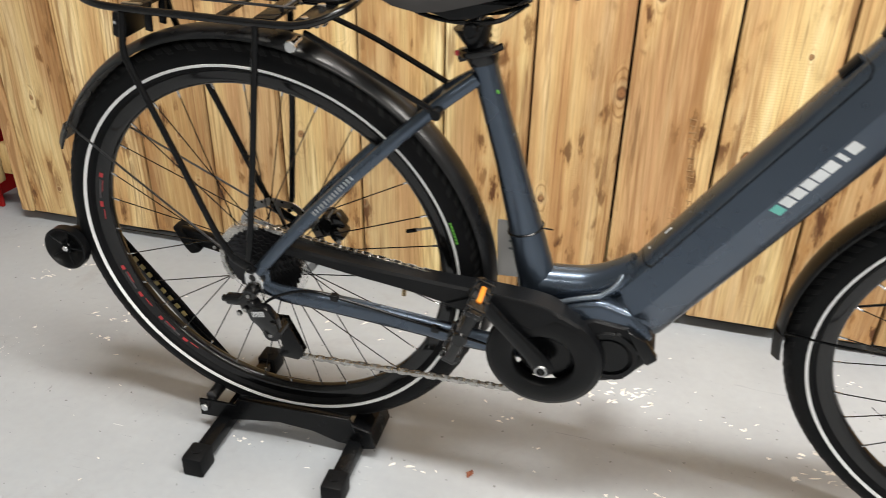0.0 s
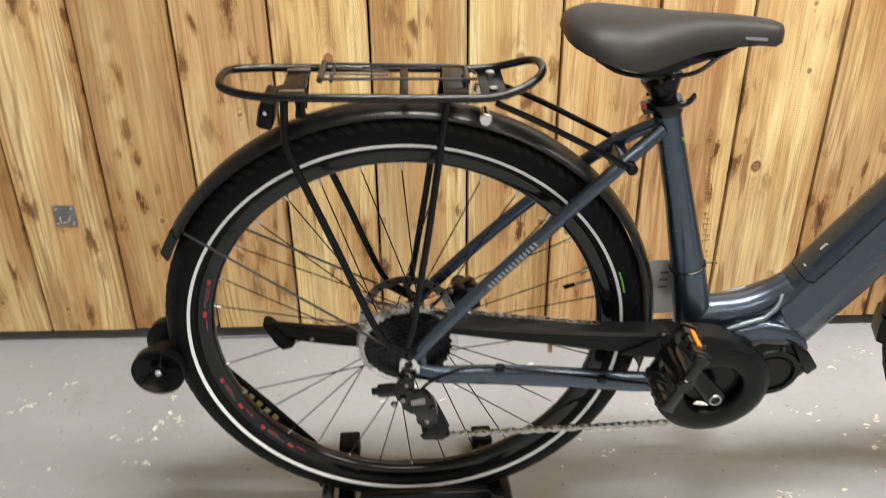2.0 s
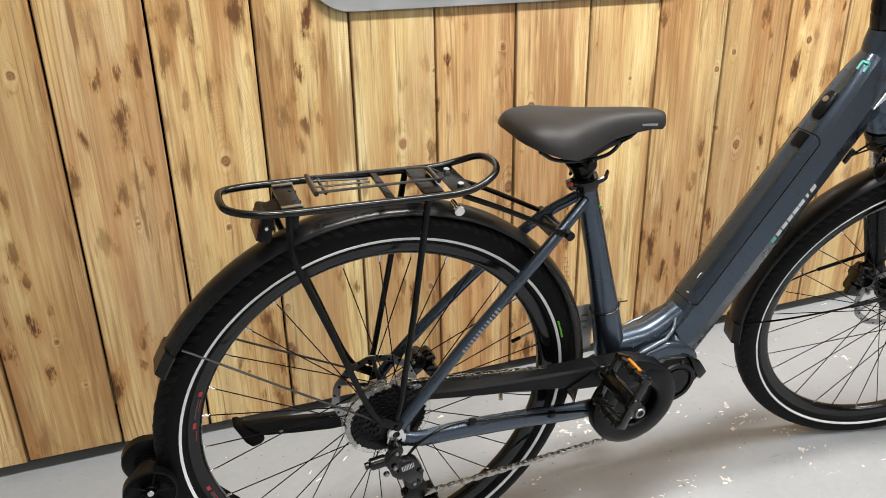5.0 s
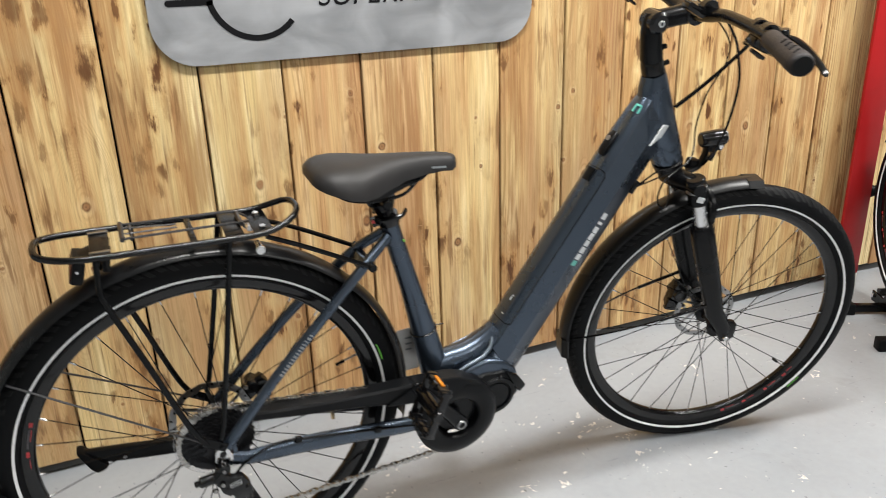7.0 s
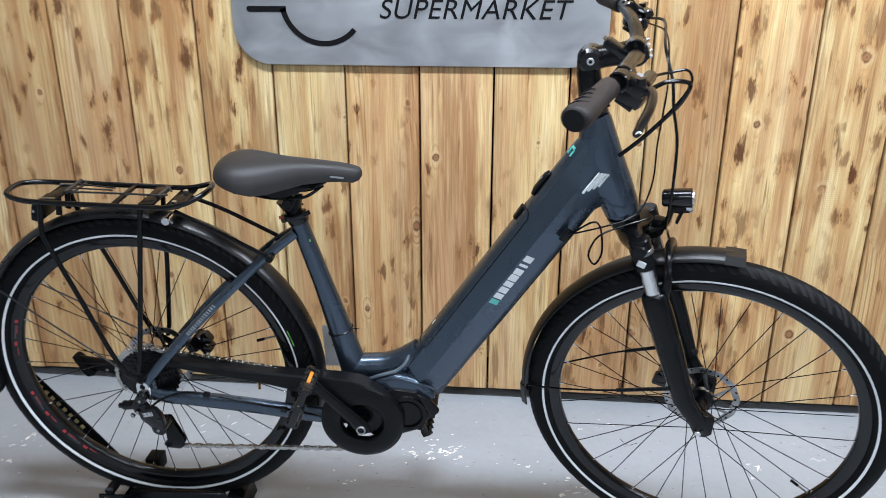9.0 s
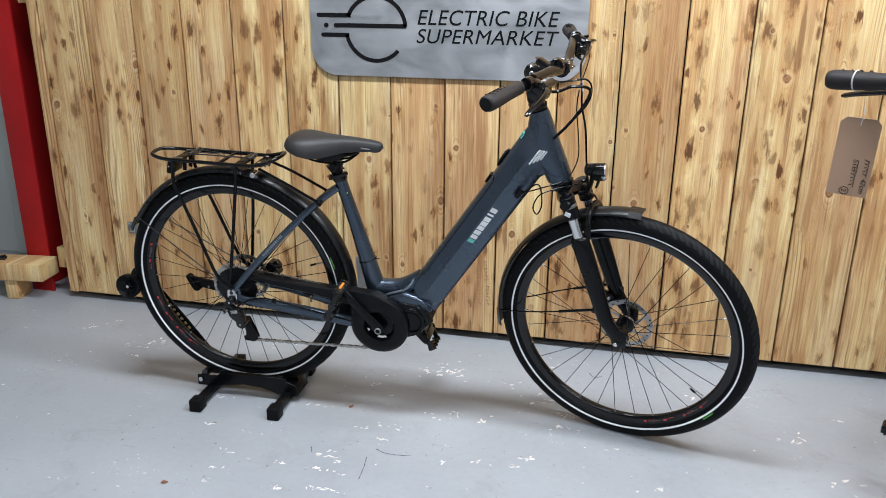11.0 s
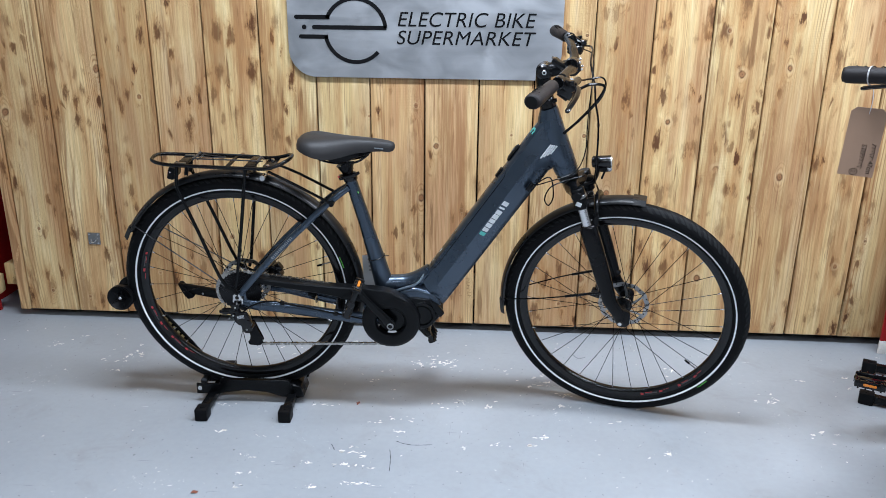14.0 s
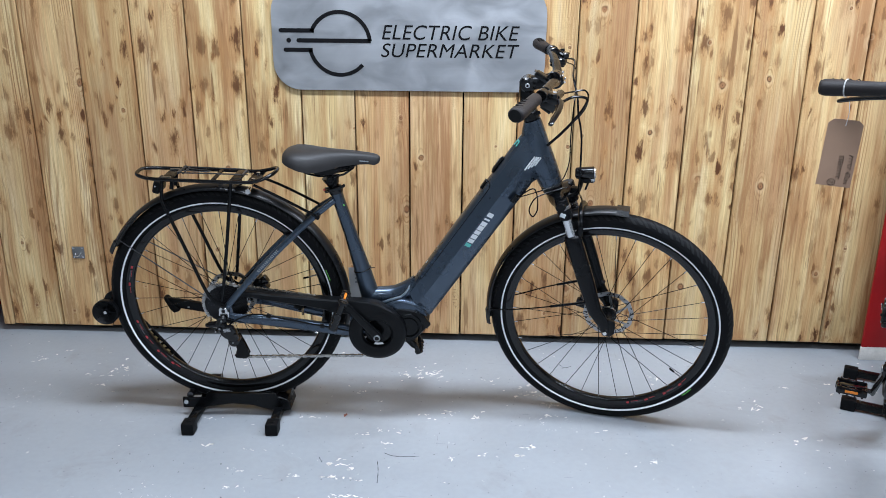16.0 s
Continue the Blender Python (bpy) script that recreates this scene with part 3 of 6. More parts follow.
    part("tyre_print", bm, GREEN, wheel, "green printed marks", xf)
    va = 18.0 if not front else 325
    bm = bmesh.new()
    a = radians(va)
    d = Vector((math.cos(a), 0, math.sin(a)))
    o = Vector((c[0], 0, c[1]))
    cyl(bm, o + d * 0.304, o + d * 0.274, 0.0022, 8)
    cyl(bm, o + d * 0.276, o + d * 0.258, 0.0034, 8, mat=1)
    part("valve", bm, [GREYMETAL, BLACK], wheel, "thin metal valve with black cap", xf)
    # spokes: sixteen a side, crossing
    for side in (-1, 1):
        for lead in (-1, 1):
            bm = bmesh.new()
            ha, ra = radians(lead * 68.0), 0.0
            h = Vector((0.025 * math.cos(ha), side * 0.031, 0.025 * math.sin(ha)))
            e = Vector((0.3045, side * 0.003, 0.0))
            tube(bm, [h, e], 0.00105, 5, (0, 1, 0.3))
            cyl(bm, e, e + (h - e).normalized() * 0.012, 0.0019, 6, mat=1)
            me = mesh_of("spoke", bm, [BLACK, METAL])
            for k in range(8):
                ang = 45 * k + (11.25 if side > 0 else 0) + (22.5 if lead > 0 else 0)
                ob = new("spoke", me)
                ob.parent = wheel
                ob.matrix_basis = placed(xf @ Matrix.Translation((c[0], 0, c[1])) @ pose(0, 0, 0, 0, -ang, 0))
    # brake disc on the left side
    bm = bmesh.new()
    n = 72
    for r0, r1, wave in ((0.0655, 0.0795, 0.0012),):
        rings = []
        for k in range(n):
            a = 2 * math.pi * k / n
            w = wave * math.sin(a * 12)
            rings.append([Vector((c[0] + r * math.cos(a), v, c[1] + r * math.sin(a))) for r, v in ((r0 + w, 0.0415), (r1 + w, 0.0415), (r1 + w, 0.0433), (r0 + w, 0.0433))])
        skin(bm, rings, False, True)
    for k in range(6):
        a = math.pi / 3 * k
        b = a + 0.55
        tube(bm, [(c[0] + 0.02 * math.cos(a), 0.0424, c[1] + 0.02 * math.sin(a)), (c[0] + 0.068 * math.cos(b), 0.0424, c[1] + 0.068 * math.sin(b))], [(0.0009, 0.005), (0.0009, 0.004)], 6)
    lathe(bm, [(0.012, 0.036), (0.024, 0.036), (0.026, 0.0445), (0.012, 0.047)], c, 24)
    for k in range(24):
        a = 2 * math.pi * (k + 0.5) / 24
        r = 0.0705 + 0.0045 * (k % 2)
        q = Vector((c[0] + r * math.cos(a), 0.0411, c[1] + r * math.sin(a)))
        cyl(bm, q, q + Vector((0, 0.0027, 0)), 0.0026, 6, mat=1)
    part("brake_disc", bm, [GREYMETAL, BLACK], wheel, "grey steel brake disc", xf)
    return wheel


def toothed(bm, c, r, v0, v1, teeth):
    rings = [[], []]
    for k in range(teeth * 2):
        a = math.pi * k / teeth
        rr = r + (0.0022 if k % 2 else -0.0022)
        for ring, v in zip(rings, (v0, v1)):
            ring.append(Vector((c[0] + rr * math.cos(a), v, c[1] + rr * math.sin(a))))
    return skin(bm, rings)


def build_pedal(bike, end, side, tilt, xf):
    """A cage pedal on its axle, with an orange reflector at each edge. end: the crank's tip; tilt: the tread's lean in degrees."""
    rot = Matrix.Translation(end) @ pose(0, 0, 0, 0, -tilt, 0) @ Matrix.Diagonal((1.16, 1.05, 1.0, 1.0))
    m = xf @ rot
    s = side
    bm = bmesh.new()
    cyl(bm, (0, 0, 0), (0, s * 0.09, 0), 0.008, 10, 0.007)
    cyl(bm, (0, s * 0.090, 0), (0, s * 0.098, 0), 0.011, 12, bevel=0.002)
    box(bm, (0, s * 0.052, 0), (0.024, 0.074, 0.018), bevel=0.004)
    for d in (-1, 1):
        box(bm, (d * 0.040, s * 0.055, 0), (0.009, 0.080, 0.022), bevel=0.003)
        box(bm, (0, s * (0.055 + d * 0.037), 0), (0.080, 0.008, 0.016), bevel=0.003)
        for k in range(4):
            box(bm, (d * 0.040, s * (0.026 + 0.0195 * k), 0), (0.012, 0.005, 0.028), bevel=0.001)
    ped = part("pedal", bm, GLOSS, bike, "black cage pedal with orange reflectors", m)
    for d in (-1, 1):
        bm = bmesh.new()
        box(bm, (d * 0.0455, s * 0.055, 0), (0.004, 0.034, 0.0075), bevel=0.0012)
        part("reflector", bm, ORANGE, ped, "orange reflector", m)


def build_bike(m, steer, turn, crank, wide, back, tread, far, reach, label, group):
    """The step-through electric bicycle. u runs ahead, v to its left, w up, from the rear axle."""
    bike = thing("electric_bicycle", m @ Matrix.Translation((0, 0, -HUB_Z)), label, "bicycle", group)
    up = Matrix.Translation((0, 0, HUB_Z))
    st, hb = (up @ Matrix.Translation(AX) @ Matrix.Rotation(radians(a), 4, AXD) @ Matrix.Translation(-AX) for a in (steer, turn))
    RH = (-0.008, 0.005)

    # frame
    bm = bmesh.new()
    D, N = Vector((0.559, 0, 0.829)), Vector((0.829, 0, -0.559))
    sect = [(0.494 - 0.0575 * math.cos(k * math.pi / 18) ** 0.833, 0.0462 * math.sin(k * math.pi / 18) ** 0.833) for k in range(5)]
    sect += [(0.4480, 0.0330), (0.4870, 0.0462), (0.528, 0.0290), (0.540, 0.0225), (0.548, 0.013)]
    ring = sect + [(0.549, 0.0)] + [(t, -v) for t, v in sect[:0:-1]]

    def dt(s, squeeze=1.0, t0=0.0, tk=1.0, lean=0.0):
        return [D * (s + lean * (t - 0.4365)) + N * (0.4365 + t0 + (t - 0.4365) * tk) + Vector((0, v * squeeze, 0)) for t, v in ring]
    skin(bm, [dt(0.372, 0.9, 0, 0.95, -0.50), dt(0.392, 1.0, 0, 1.0, -0.48), dt(0.43, 1.0, 0, 1.0, -0.30), dt(0.55), dt(0.70), dt(0.84), dt(0.90, 0.97, 0, 1.0, -0.20), dt(0.950, 0.86, 0.0, 1.06, -0.52), dt(0.985, 0.74, 0.002, 1.16, -0.78), dt(1.012, 0.60, 0.0065, 1.25, -0.98)])
    tube(bm, [pt(-0.012, 0), pt(0.004, 0), pt(0.05, 0), pt(0.12, 0), pt(0.185, 0), pt(0.196, 0)], [0.030, 0.0335, 0.0325, 0.0285, 0.0265, 0.0245], 24)
    tube(bm, [pt(0.000, -0.002), pt(0.040, -0.006), pt(0.090, -0.014), pt(0.135, -0.013), pt(0.170, -0.006), pt(0.192, 0.0)], [(0.0338, 0.034), (0.0342, 0.036), (0.0335, 0.044), (0.0310, 0.040), (0.0280, 0.032), (0.0255, 0.0258)], 28)
    tube(bm, [(0.472, 0, -0.05), (0.452, 0, 0.02), (0.4245, 0, 0.13), (0.395, 0, 0.24), (0.364, 0, 0.348), (0.3540, 0, 0.384)], [(0.029, 0.034), (0.028, 0.031), (0.0245, 0.0255), (0.0195, 0.0205), (0.0185, 0.0185), (0.0185, 0.0185)], 22)
    tube(bm, curve([(0.455, 0, 0.030), (0.49, 0, 0.032), (0.53, 0, 0.037), (0.565, 0, 0.052), (0.60, 0, 0.075)], 5), (0.0285, 0.0285), 20)
    for s in (-1, 1):
        tube(bm, curve([(0.006, s * 0.066, -0.016), (0.04, s * 0.068, -0.026), (0.10, s * 0.066, -0.030), (0.17, s * 0.060, -0.040), (0.26, s * 0.052, -0.056), (0.36, s * 0.047, -0.072), (0.45, s * 0.042, -0.078)], 4),
             [(0.009 + 0.003 * min(1, k / 8), 0.0135 + 0.006 * min(1, k / 12)) for k in range(25)], 14)
        tube(bm, curve([(0.004, s * 0.069, 0.012), (0.03, s * 0.068, 0.045), (0.11, s * 0.061, 0.135), (0.20, s * 0.052, 0.226), (0.29, s * 0.035, 0.309), (0.350, s * 0.012, 0.354)], 4), (0.0088, 0.0104), 12)
        prism(bm, [(-0.016, -0.030), (0.018, -0.036), (0.022, -0.010), (0.020, 0.020), (0.026, 0.046), (0.010, 0.030), (-0.012, 0.016)], s * 0.063, s * 0.070, 0.0025)
    prism(bm, [(0.466, -0.02), (0.480, 0.013), (0.512, 0.031), (0.552, 0.040), (0.598, 0.026), (0.630, -0.004), (0.635, -0.026), (0.610, -0.04), (0.50, -0.05)], -0.049, 0.049, 0.012, 3)
    prism(bm, [(0.283, 0.300), (0.300, 0.300), (0.312, 0.318), (0.295, 0.322)], -0.035, 0.035, 0.003)
    # rounded casting that carries the down tube into the motor mount
    tube(bm, curve([(0.660, 0, 0.108), (0.630, 0, 0.052), (0.602, 0, 0.012), (0.575, 0, -0.012)], 4), [(0.030, 0.044)] * 4 + [(0.038, 0.046)] * 4 + [(0.0475, 0.045)] * 5, 22)
    frame_ = part("frame", bm, FRAME, bike, "satin slate-blue aluminium step-through frame", up, 32)

    def beads(a, n, r):
        bm = bmesh.new()
        p = curve(a, n)
        tube(bm, p, [(r * (0.86 + 0.22 * abs(math.sin(i * math.pi / 3))), r * 1.25) for i in range(len(p))], 8)
        part("weld_seam", bm, WELD, frame_, "rippled weld bead in frame paint, its shine painted paler", up, 60)
    for s in (-1, 1):
        beads([(0.470, s * 0.036, 0.006), (0.486, s * 0.041, 0.021), (0.515, s * 0.042, 0.035), (0.550, s * 0.040, 0.046)], 15, 0.0036)
        beads([(0.549, s * 0.040, 0.046), (0.567, s * 0.033, 0.060), (0.578, s * 0.020, 0.077), (0.582, s * 0.003, 0.085)], 15, 0.0034)
    # battery cover seam, lock and port on the down tube
    def on_tube(s, t, v):
        return D * s + N * t + Vector((0, v, 0))
    for s in (-1, 1):
        bm = bmesh.new()
        tube(bm, curve([on_tube(0.426, 0.4363, 0.0), on_tube(0.426, 0.4385, s * 0.0146), on_tube(0.426, 0.4430, s * 0.0258), on_tube(0.431, 0.4478, s * 0.0329), on_tube(0.445, 0.4500, s * 0.0338), on_tube(0.60, 0.4500, s * 0.0338), on_tube(0.775, 0.4500, s * 0.0338), on_tube(0.797, 0.4478, s * 0.0329), on_tube(0.805, 0.4430, s * 0.0258), on_tube(0.805, 0.4385, s * 0.0146), on_tube(0.805, 0.4363, 0.0)], 5), 0.0011, 6)
        part("cover_seam", bm, BLACK, frame_, "dark seam of the battery cover", up)
    bm = bmesh.new()
    tube(bm, [on_tube(0.772, 0.4345, 0), on_tube(0.801, 0.4345, 0)], [(0.012, 0.003), (0.013, 0.004)], 12)
    part("port_cap", bm, MATTE, frame_, "black rubber port cap", up)
    bm = bmesh.new()
    prism_pts = [on_tube(0.832, 0.4345, 0), on_tube(0.842, 0.4330, 0), on_tube(0.878, 0.4330, 0), on_tube(0.887, 0.4345, 0)]
    tube(bm, prism_pts, [(0.009, 0.003), (0.013, 0.005), (0.013, 0.005), (0.009, 0.003)], 14)
    part("power_button", bm, MATTE, frame_, "black oval power button", up)
    bm = bmesh.new()
    cyl(bm, on_tube(0.869, 0.4280, 0), on_tube(0.869, 0.4270, 0), 0.006, 12)
    part("button_ring", bm, GREYMETAL, frame_, "", up)
    # printed marks, as plain shapes
    bm = bmesh.new()
    for v in (-0.009, -0.0205):
        box(bm, on_tube(0.946, 0.4364 if v > -0.01 else 0.4408, v), (0.015, 0.0040, 0.0026), (0, -56, 0))
    box(bm, on_tube(0.955, 0.4384, -0.0148), (0.0040, 0.0155, 0.0046), (0, -56, 0))
    part("turquoise_mark", bm, TURQ, frame_, "small turquoise printed mark", up)
    for sa, ln, wd in ((0.478, 0.012, 0.0016), (0.485, 0.0016, 0.006), (0.440, 0.002, 0.002), (0.440, 0.002, 0.008)):
        bm = bmesh.new()
        box(bm, on_tube(sa, 0.4364, -0.004 - wd * 0.5), (ln, 0.0016 if wd < 0.004 else 0.002, 0.0008), (0, -56, 0))
        part("small_mark", bm, SILVER, frame_, "tiny silver printed tick", up)
    tilt = -56.0
    for s in (-1, 1):
        bm = bmesh.new()
        for k, wd in enumerate((0.011, 0.012, 0.011, 0.013, 0.012, 0.005, 0.012)):
            sa = 0.627 + 0.0168 * k
            q = on_tube(sa, 0.5005, s * 0.0403)
            box(bm, q, (wd * 1.2, 0.0014, 0.0205), (-s * 23, tilt, 0), 0)
        part("side_mark", bm, SILVER, frame_, "silver printed bars", up)
        bm = bmesh.new()
        box(bm, on_tube(0.611, 0.5005, s * 0.0403), (0.012, 0.0014, 0.0205), (-s * 23, tilt, 0))
        part("side_mark", bm, TURQ, frame_, "turquoise end of the printed bars", up)
        bm = bmesh.new()
        for k in range(6):
            ln = 0.050 - 0.0065 * k
            q = on_tube(0.899 + 0.5 * ln + 0.0085 * k, 0.500 + 0.0060 * k, s * (0.0412 - 0.0028 * k))
            box(bm, q, (ln, 0.0024, 0.0040), (-s * 24, tilt, s * 2))
        part("wing_mark", bm, SILVER, frame_, "silver slanted strokes", up)
        bm = bmesh.new()
        a, b = Vector((0.113, s * 0.0705, 0.1375)), Vector((0.180, s * 0.0640, 0.2085))
        for k in range(14):
            q = a.lerp(b, (k + 0.5) / 14)
            box(bm, q, (0.0026 if k % 3 else 0.0040, 0.0016, 0.0078), (0, -46.5, -s * 5))
        part("stay_mark", bm, GREYPRINT, frame_, "silver printed bars", up)
    bm = bmesh.new()
    box(bm, (0.3775, -0.0125, 0.340), (0.0016, 0.013, 0.004), (0, 0, 40))
    part("green_mark", bm, GREEN, frame_, "small green printed stroke", up)
    bm = bmesh.new()
    tube(bm, [(0.3995 + 0.026 * math.cos(a) + 0.027, 0.026 * math.sin(a), 0.122 + 0.007 * math.cos(a)) for a in [2 * math.pi * k / 24 for k in range(24)]], 0.0016, 6, (0, 0, 1), True)
    tube(bm, [(0.452, -0.006, 0.129), (0.468, -0.010, 0.131)], 0.0013, 5, (0, 0, 1))
    part("cable_tie", bm, BLACK, bike, "black cable tie", up)

    # motor and its cover
    bm = bmesh.new()
    prism(bm, [(0.505, -0.008), (0.545, 0.010), (0.596, 0.004), (0.626, -0.014), (0.640, -0.034), (0.636, -0.050), (0.598, -0.096), (0.556, -0.112), (0.515, -0.104), (0.490, -0.07)], -0.058, 0.058, 0.008, 2)
    motor = part("motor", bm, MATTE, bike, "black mid-drive motor", up)
    for r0, r1, v in ((0.036, 0.044, -0.062), (0.0, 0.030, -0.0605)):
        bm = bmesh.new()
        if r0:
            lathe(bm, [(r0, -0.056), (r0, v), (r1, v), (r1 + 0.002, -0.056)], (0.573, -0.050), 40)
        else:
            lathe(bm, [(0.0005, -0.056), (0.0005, v), (r1, v), (r1 + 0.002, -0.056)], (0.573, -0.050), 40)
        part("motor_ring", bm, BLACK, motor, "", up)
    for k, a in enumerate((20, 75, 128, 175)):
        bm = bmesh.new()
        q = (0.570 + 0.048 * math.cos(radians(a)), -0.057, -0.050 + 0.048 * math.sin(radians(a)))
        cyl(bm, q, (q[0], -0.0615, q[2]), 0.0042, 8, bevel=0.001)
        part("motor_bolt", bm, GLOSS, motor, "", up)
    bm = bmesh.new()
    prism(bm, [(0.594, 0.006), (0.624, -0.010), (0.645, -0.040), (0.630, -0.056), (0.612, -0.028)], -0.064, -0.050, 0.004)
    part("motor_shield", bm, BLACK, motor, "", up)

    # chain guard: long upper cover and disc
    bm = bmesh.new()
    top = curve([(0.060, 0, 0.067), (0.16, 0, 0.056), (0.30, 0, 0.047), (0.40, 0, 0.043), (0.47, 0, 0.036), (0.525, 0, 0.012)], 4)
    low = curve([(0.038, 0, 0.052), (0.15, 0, 0.034), (0.25, 0, 0.021), (0.34, 0, 0.006), (0.42, 0, -0.002), (0.49, 0, -0.012)], 4)
    rings = []
    for k, (a, b) in enumerate(zip(top, low)):
        v0, v1 = -0.040, -0.066 - 0.012 * min(1, k / 20)
        e = 0.004
        rings.append([Vector((a.x, v0, a.z)), Vector((a.x, v1 + e, a.z)), Vector((a.x, v1, a.z - e)), Vector((b.x, v1, b.z + e)), Vector((b.x, v1 + e, b.z)), Vector((b.x, v0, b.z))])
    skin(bm, rings)
    guard = part("chain_guard", bm, MATTE, bike, "long black plastic chain guard", up)
    bm = bmesh.new()
    rings = []
    for k in range(11, 19):
        a, b = top[k], low[k]
        v1 = -0.0695 - 0.012 * min(1, k / 20)
        rings.append([Vector((a.x, -0.045, a.z + 0.002)), Vector((a.x, v1 + 0.004, a.z + 0.002)), Vector((a.x, v1, a.z - 0.003)), Vector((b.x, v1, b.z + 0.003)), Vector((b.x, v1 + 0.004, b.z - 0.002)), Vector((b.x, -0.045, b.z - 0.002))])
    skin(bm, rings)
    part("guard_shell", bm, MATTE, guard, "overlapping front half of the guard", up)
    bm = bmesh.new()
    cg = (0.476, -0.068)
    lathe(bm, [(0.047, -0.062), (0.047, -0.074), (0.0495, -0.078), (0.052, -0.0795), (0.080, -0.0795), (0.0835, -0.0775), (0.0905, -0.0735), (0.0920, -0.069), (0.0920, -0.054), (0.087, -0.052), (0.087, -0.070), (0.054, -0.072), (0.054, -0.062)], cg, 96)
    part("guard_disc", bm, MATTE, guard, "round black guard over the chainring", up)
    bm = bmesh.new()
    lathe(bm, [(0.072, -0.052), (0.072, -0.049), (0.085, -0.049), (0.085, -0.052)], cg, 64)
    for k in range(5):
        a = radians(72 * k + 20)
        tube(bm, [(cg[0] + 0.012 * math.cos(a), -0.056, cg[1] + 0.012 * math.sin(a)), (cg[0] + 0.074 * math.cos(a), -0.051, cg[1] + 0.074 * math.sin(a))], [(0.004, 0.020), (0.002, 0.013)], 8)
    lathe(bm, [(0.006, -0.060), (0.041, -0.060), (0.044, -0.053), (0.006, -0.050)], cg, 32)
    part("chainring", bm, BLACK, bike, "dark chainring with five arms", up)

    # cranks and pedals
    ca = radians(crank)
    bb = Vector((0.476, 0, -0.076))
    for s, ang in ((-1, ca), (1, ca + math.pi)):
        d = Vector((math.cos(ang), 0, math.sin(ang)))
        bm = bmesh.new()
        a = bb + Vector((0, s * 0.081, 0))
        e = bb + d * 0.165 + Vector((0, s * 0.097, 0))
        tube(bm, [a - d * 0.017, a - d * 0.012, a, a + d * 0.03, a.lerp(e, 0.6), e, e + d * 0.011, e + d * 0.015],
             [(0.003, 0.006), (0.009, 0.015), (0.011, 0.018), (0.009, 0.0155), (0.0075, 0.0125), (0.0075, 0.0125), (0.006, 0.009), (0.002, 0.003)], 12)
        arm = part("crank_arm", bm, BLACK, bike, "black forged crank arm", up)
        bm = bmesh.new()
        lathe(bm, [(0.0072, s * 0.083), (0.0072, s * 0.0932), (0.0100, s * 0.0932), (0.0108, s * 0.0915), (0.0108, s * 0.083)], (bb.x, bb.z), 24)
        part("crank_bolt", bm, GREYMETAL, arm, "grey ring round the crank bolt", up)
        bm = bmesh.new()
        cyl(bm, bb + Vector((0, s * 0.045, 0)), bb + Vector((0, s * 0.086, 0)), 0.009, 12)
        part("axle_stub", bm, DARKMETAL, arm, "", up)
        build_pedal(bike, e, s, tread if s < 0 else far, up)

    # wheels
    build_wheel(bike, "rear_wheel", RH, up, False, "rear wheel with black hub")
    build_wheel(bike, "front_wheel", FH, st @ Matrix.Translation((0, -0.006, 0)), True, "front wheel with black hub")

    # cassette, spoke shield, chain, derailleur
    bm = bmesh.new()
    for k in range(9):
        teeth = 34 - int(k * 2.7)
        r = teeth * 0.0127 / (2 * math.pi)
        v = -0.032 - 0.0039 * k
        toothed(bm, RH, r, v, v - 0.0019, teeth)
        cyl(bm, (0, v - 0.0018, 0), (0, v - 0.0040, 0), r * 0.62, 24)
    cyl(bm, (0, -0.066, 0), (0, -0.074, 0), 0.014, 16, bevel=0.002)
    part("cassette", bm, COGS, bike, "dark nine-speed cassette", up, 25)
    bm = bmesh.new()
    lathe(bm, [(0.028, -0.0285), (0.028, -0.0297), (0.0805, -0.0297), (0.0805, -0.0285)], RH, 48)
    part("spoke_shield", bm, CLEAR, bike, "clear plastic spoke shield", up)
    bm = bmesh.new()
    def run(a, b):
        a, b = Vector(a), Vector(b)
        n = max(2, round((b - a).length / 0.0127))
        d = (b - a) / n
        ang = -math.degrees(math.atan2(d.z, d.x))
        yaw = math.degrees(math.atan2(d.y, d.x))
        for k in range(n):
            q = a + d * (k + 0.5)
            w = 0.0035 if k % 2 else 0.0024
            for s in (-1, 1):
                box(bm, q + Vector((0, s * w, 0)), (0.0132 if k % 2 else 0.0104, 0.0011, 0.0080 if k % 2 else 0.0062), (0, ang, yaw), 0.0)
            cyl(bm, q - d * 0.5 + Vector((0, -0.0042, 0)), q - d * 0.5 + Vector((0, 0.0042, 0)), 0.0034, 7)
    run((0.040, -0.053, -0.175), (0.446, -0.051, -0.162))
    part("chain", bm, CHAINM, bike, "grey steel roller chain", up)
    bm = bmesh.new()
    run((0.012, -0.036, 0.0765), (0.465, -0.050, 0.024))
    for k in range(13):
        a0, a1 = radians(88 + 9.6 * k), radians(97.6 + 9.6 * k)
        run(*((RH[0] + 0.0715 * math.cos(a), -0.036, RH[1] + 0.0715 * math.sin(a)) for a in (a0, a1)))
    part("chain", bm, CHAINM, bike, "grey steel roller chain", up)
    bm = bmesh.new()
    lathe(bm, [(0.0065, -0.070), (0.0065, -0.0775), (0.0135, -0.0775), (0.0150, -0.075), (0.0150, -0.070)], (-0.006, 0.003), 24)
    prism(bm, [(-0.020, 0.000), (-0.010, 0.010), (-0.016, -0.018), (-0.022, -0.014)], -0.077, -0.071, 0.0015)
    prism(bm, [(0.006, 0.004), (0.012, -0.002), (0.010, -0.022), (0.002, -0.016)], -0.077, -0.071, 0.0015)
    part("hanger", bm, METAL, bike, "bright forged axle bracket", up)
    bm = bmesh.new()
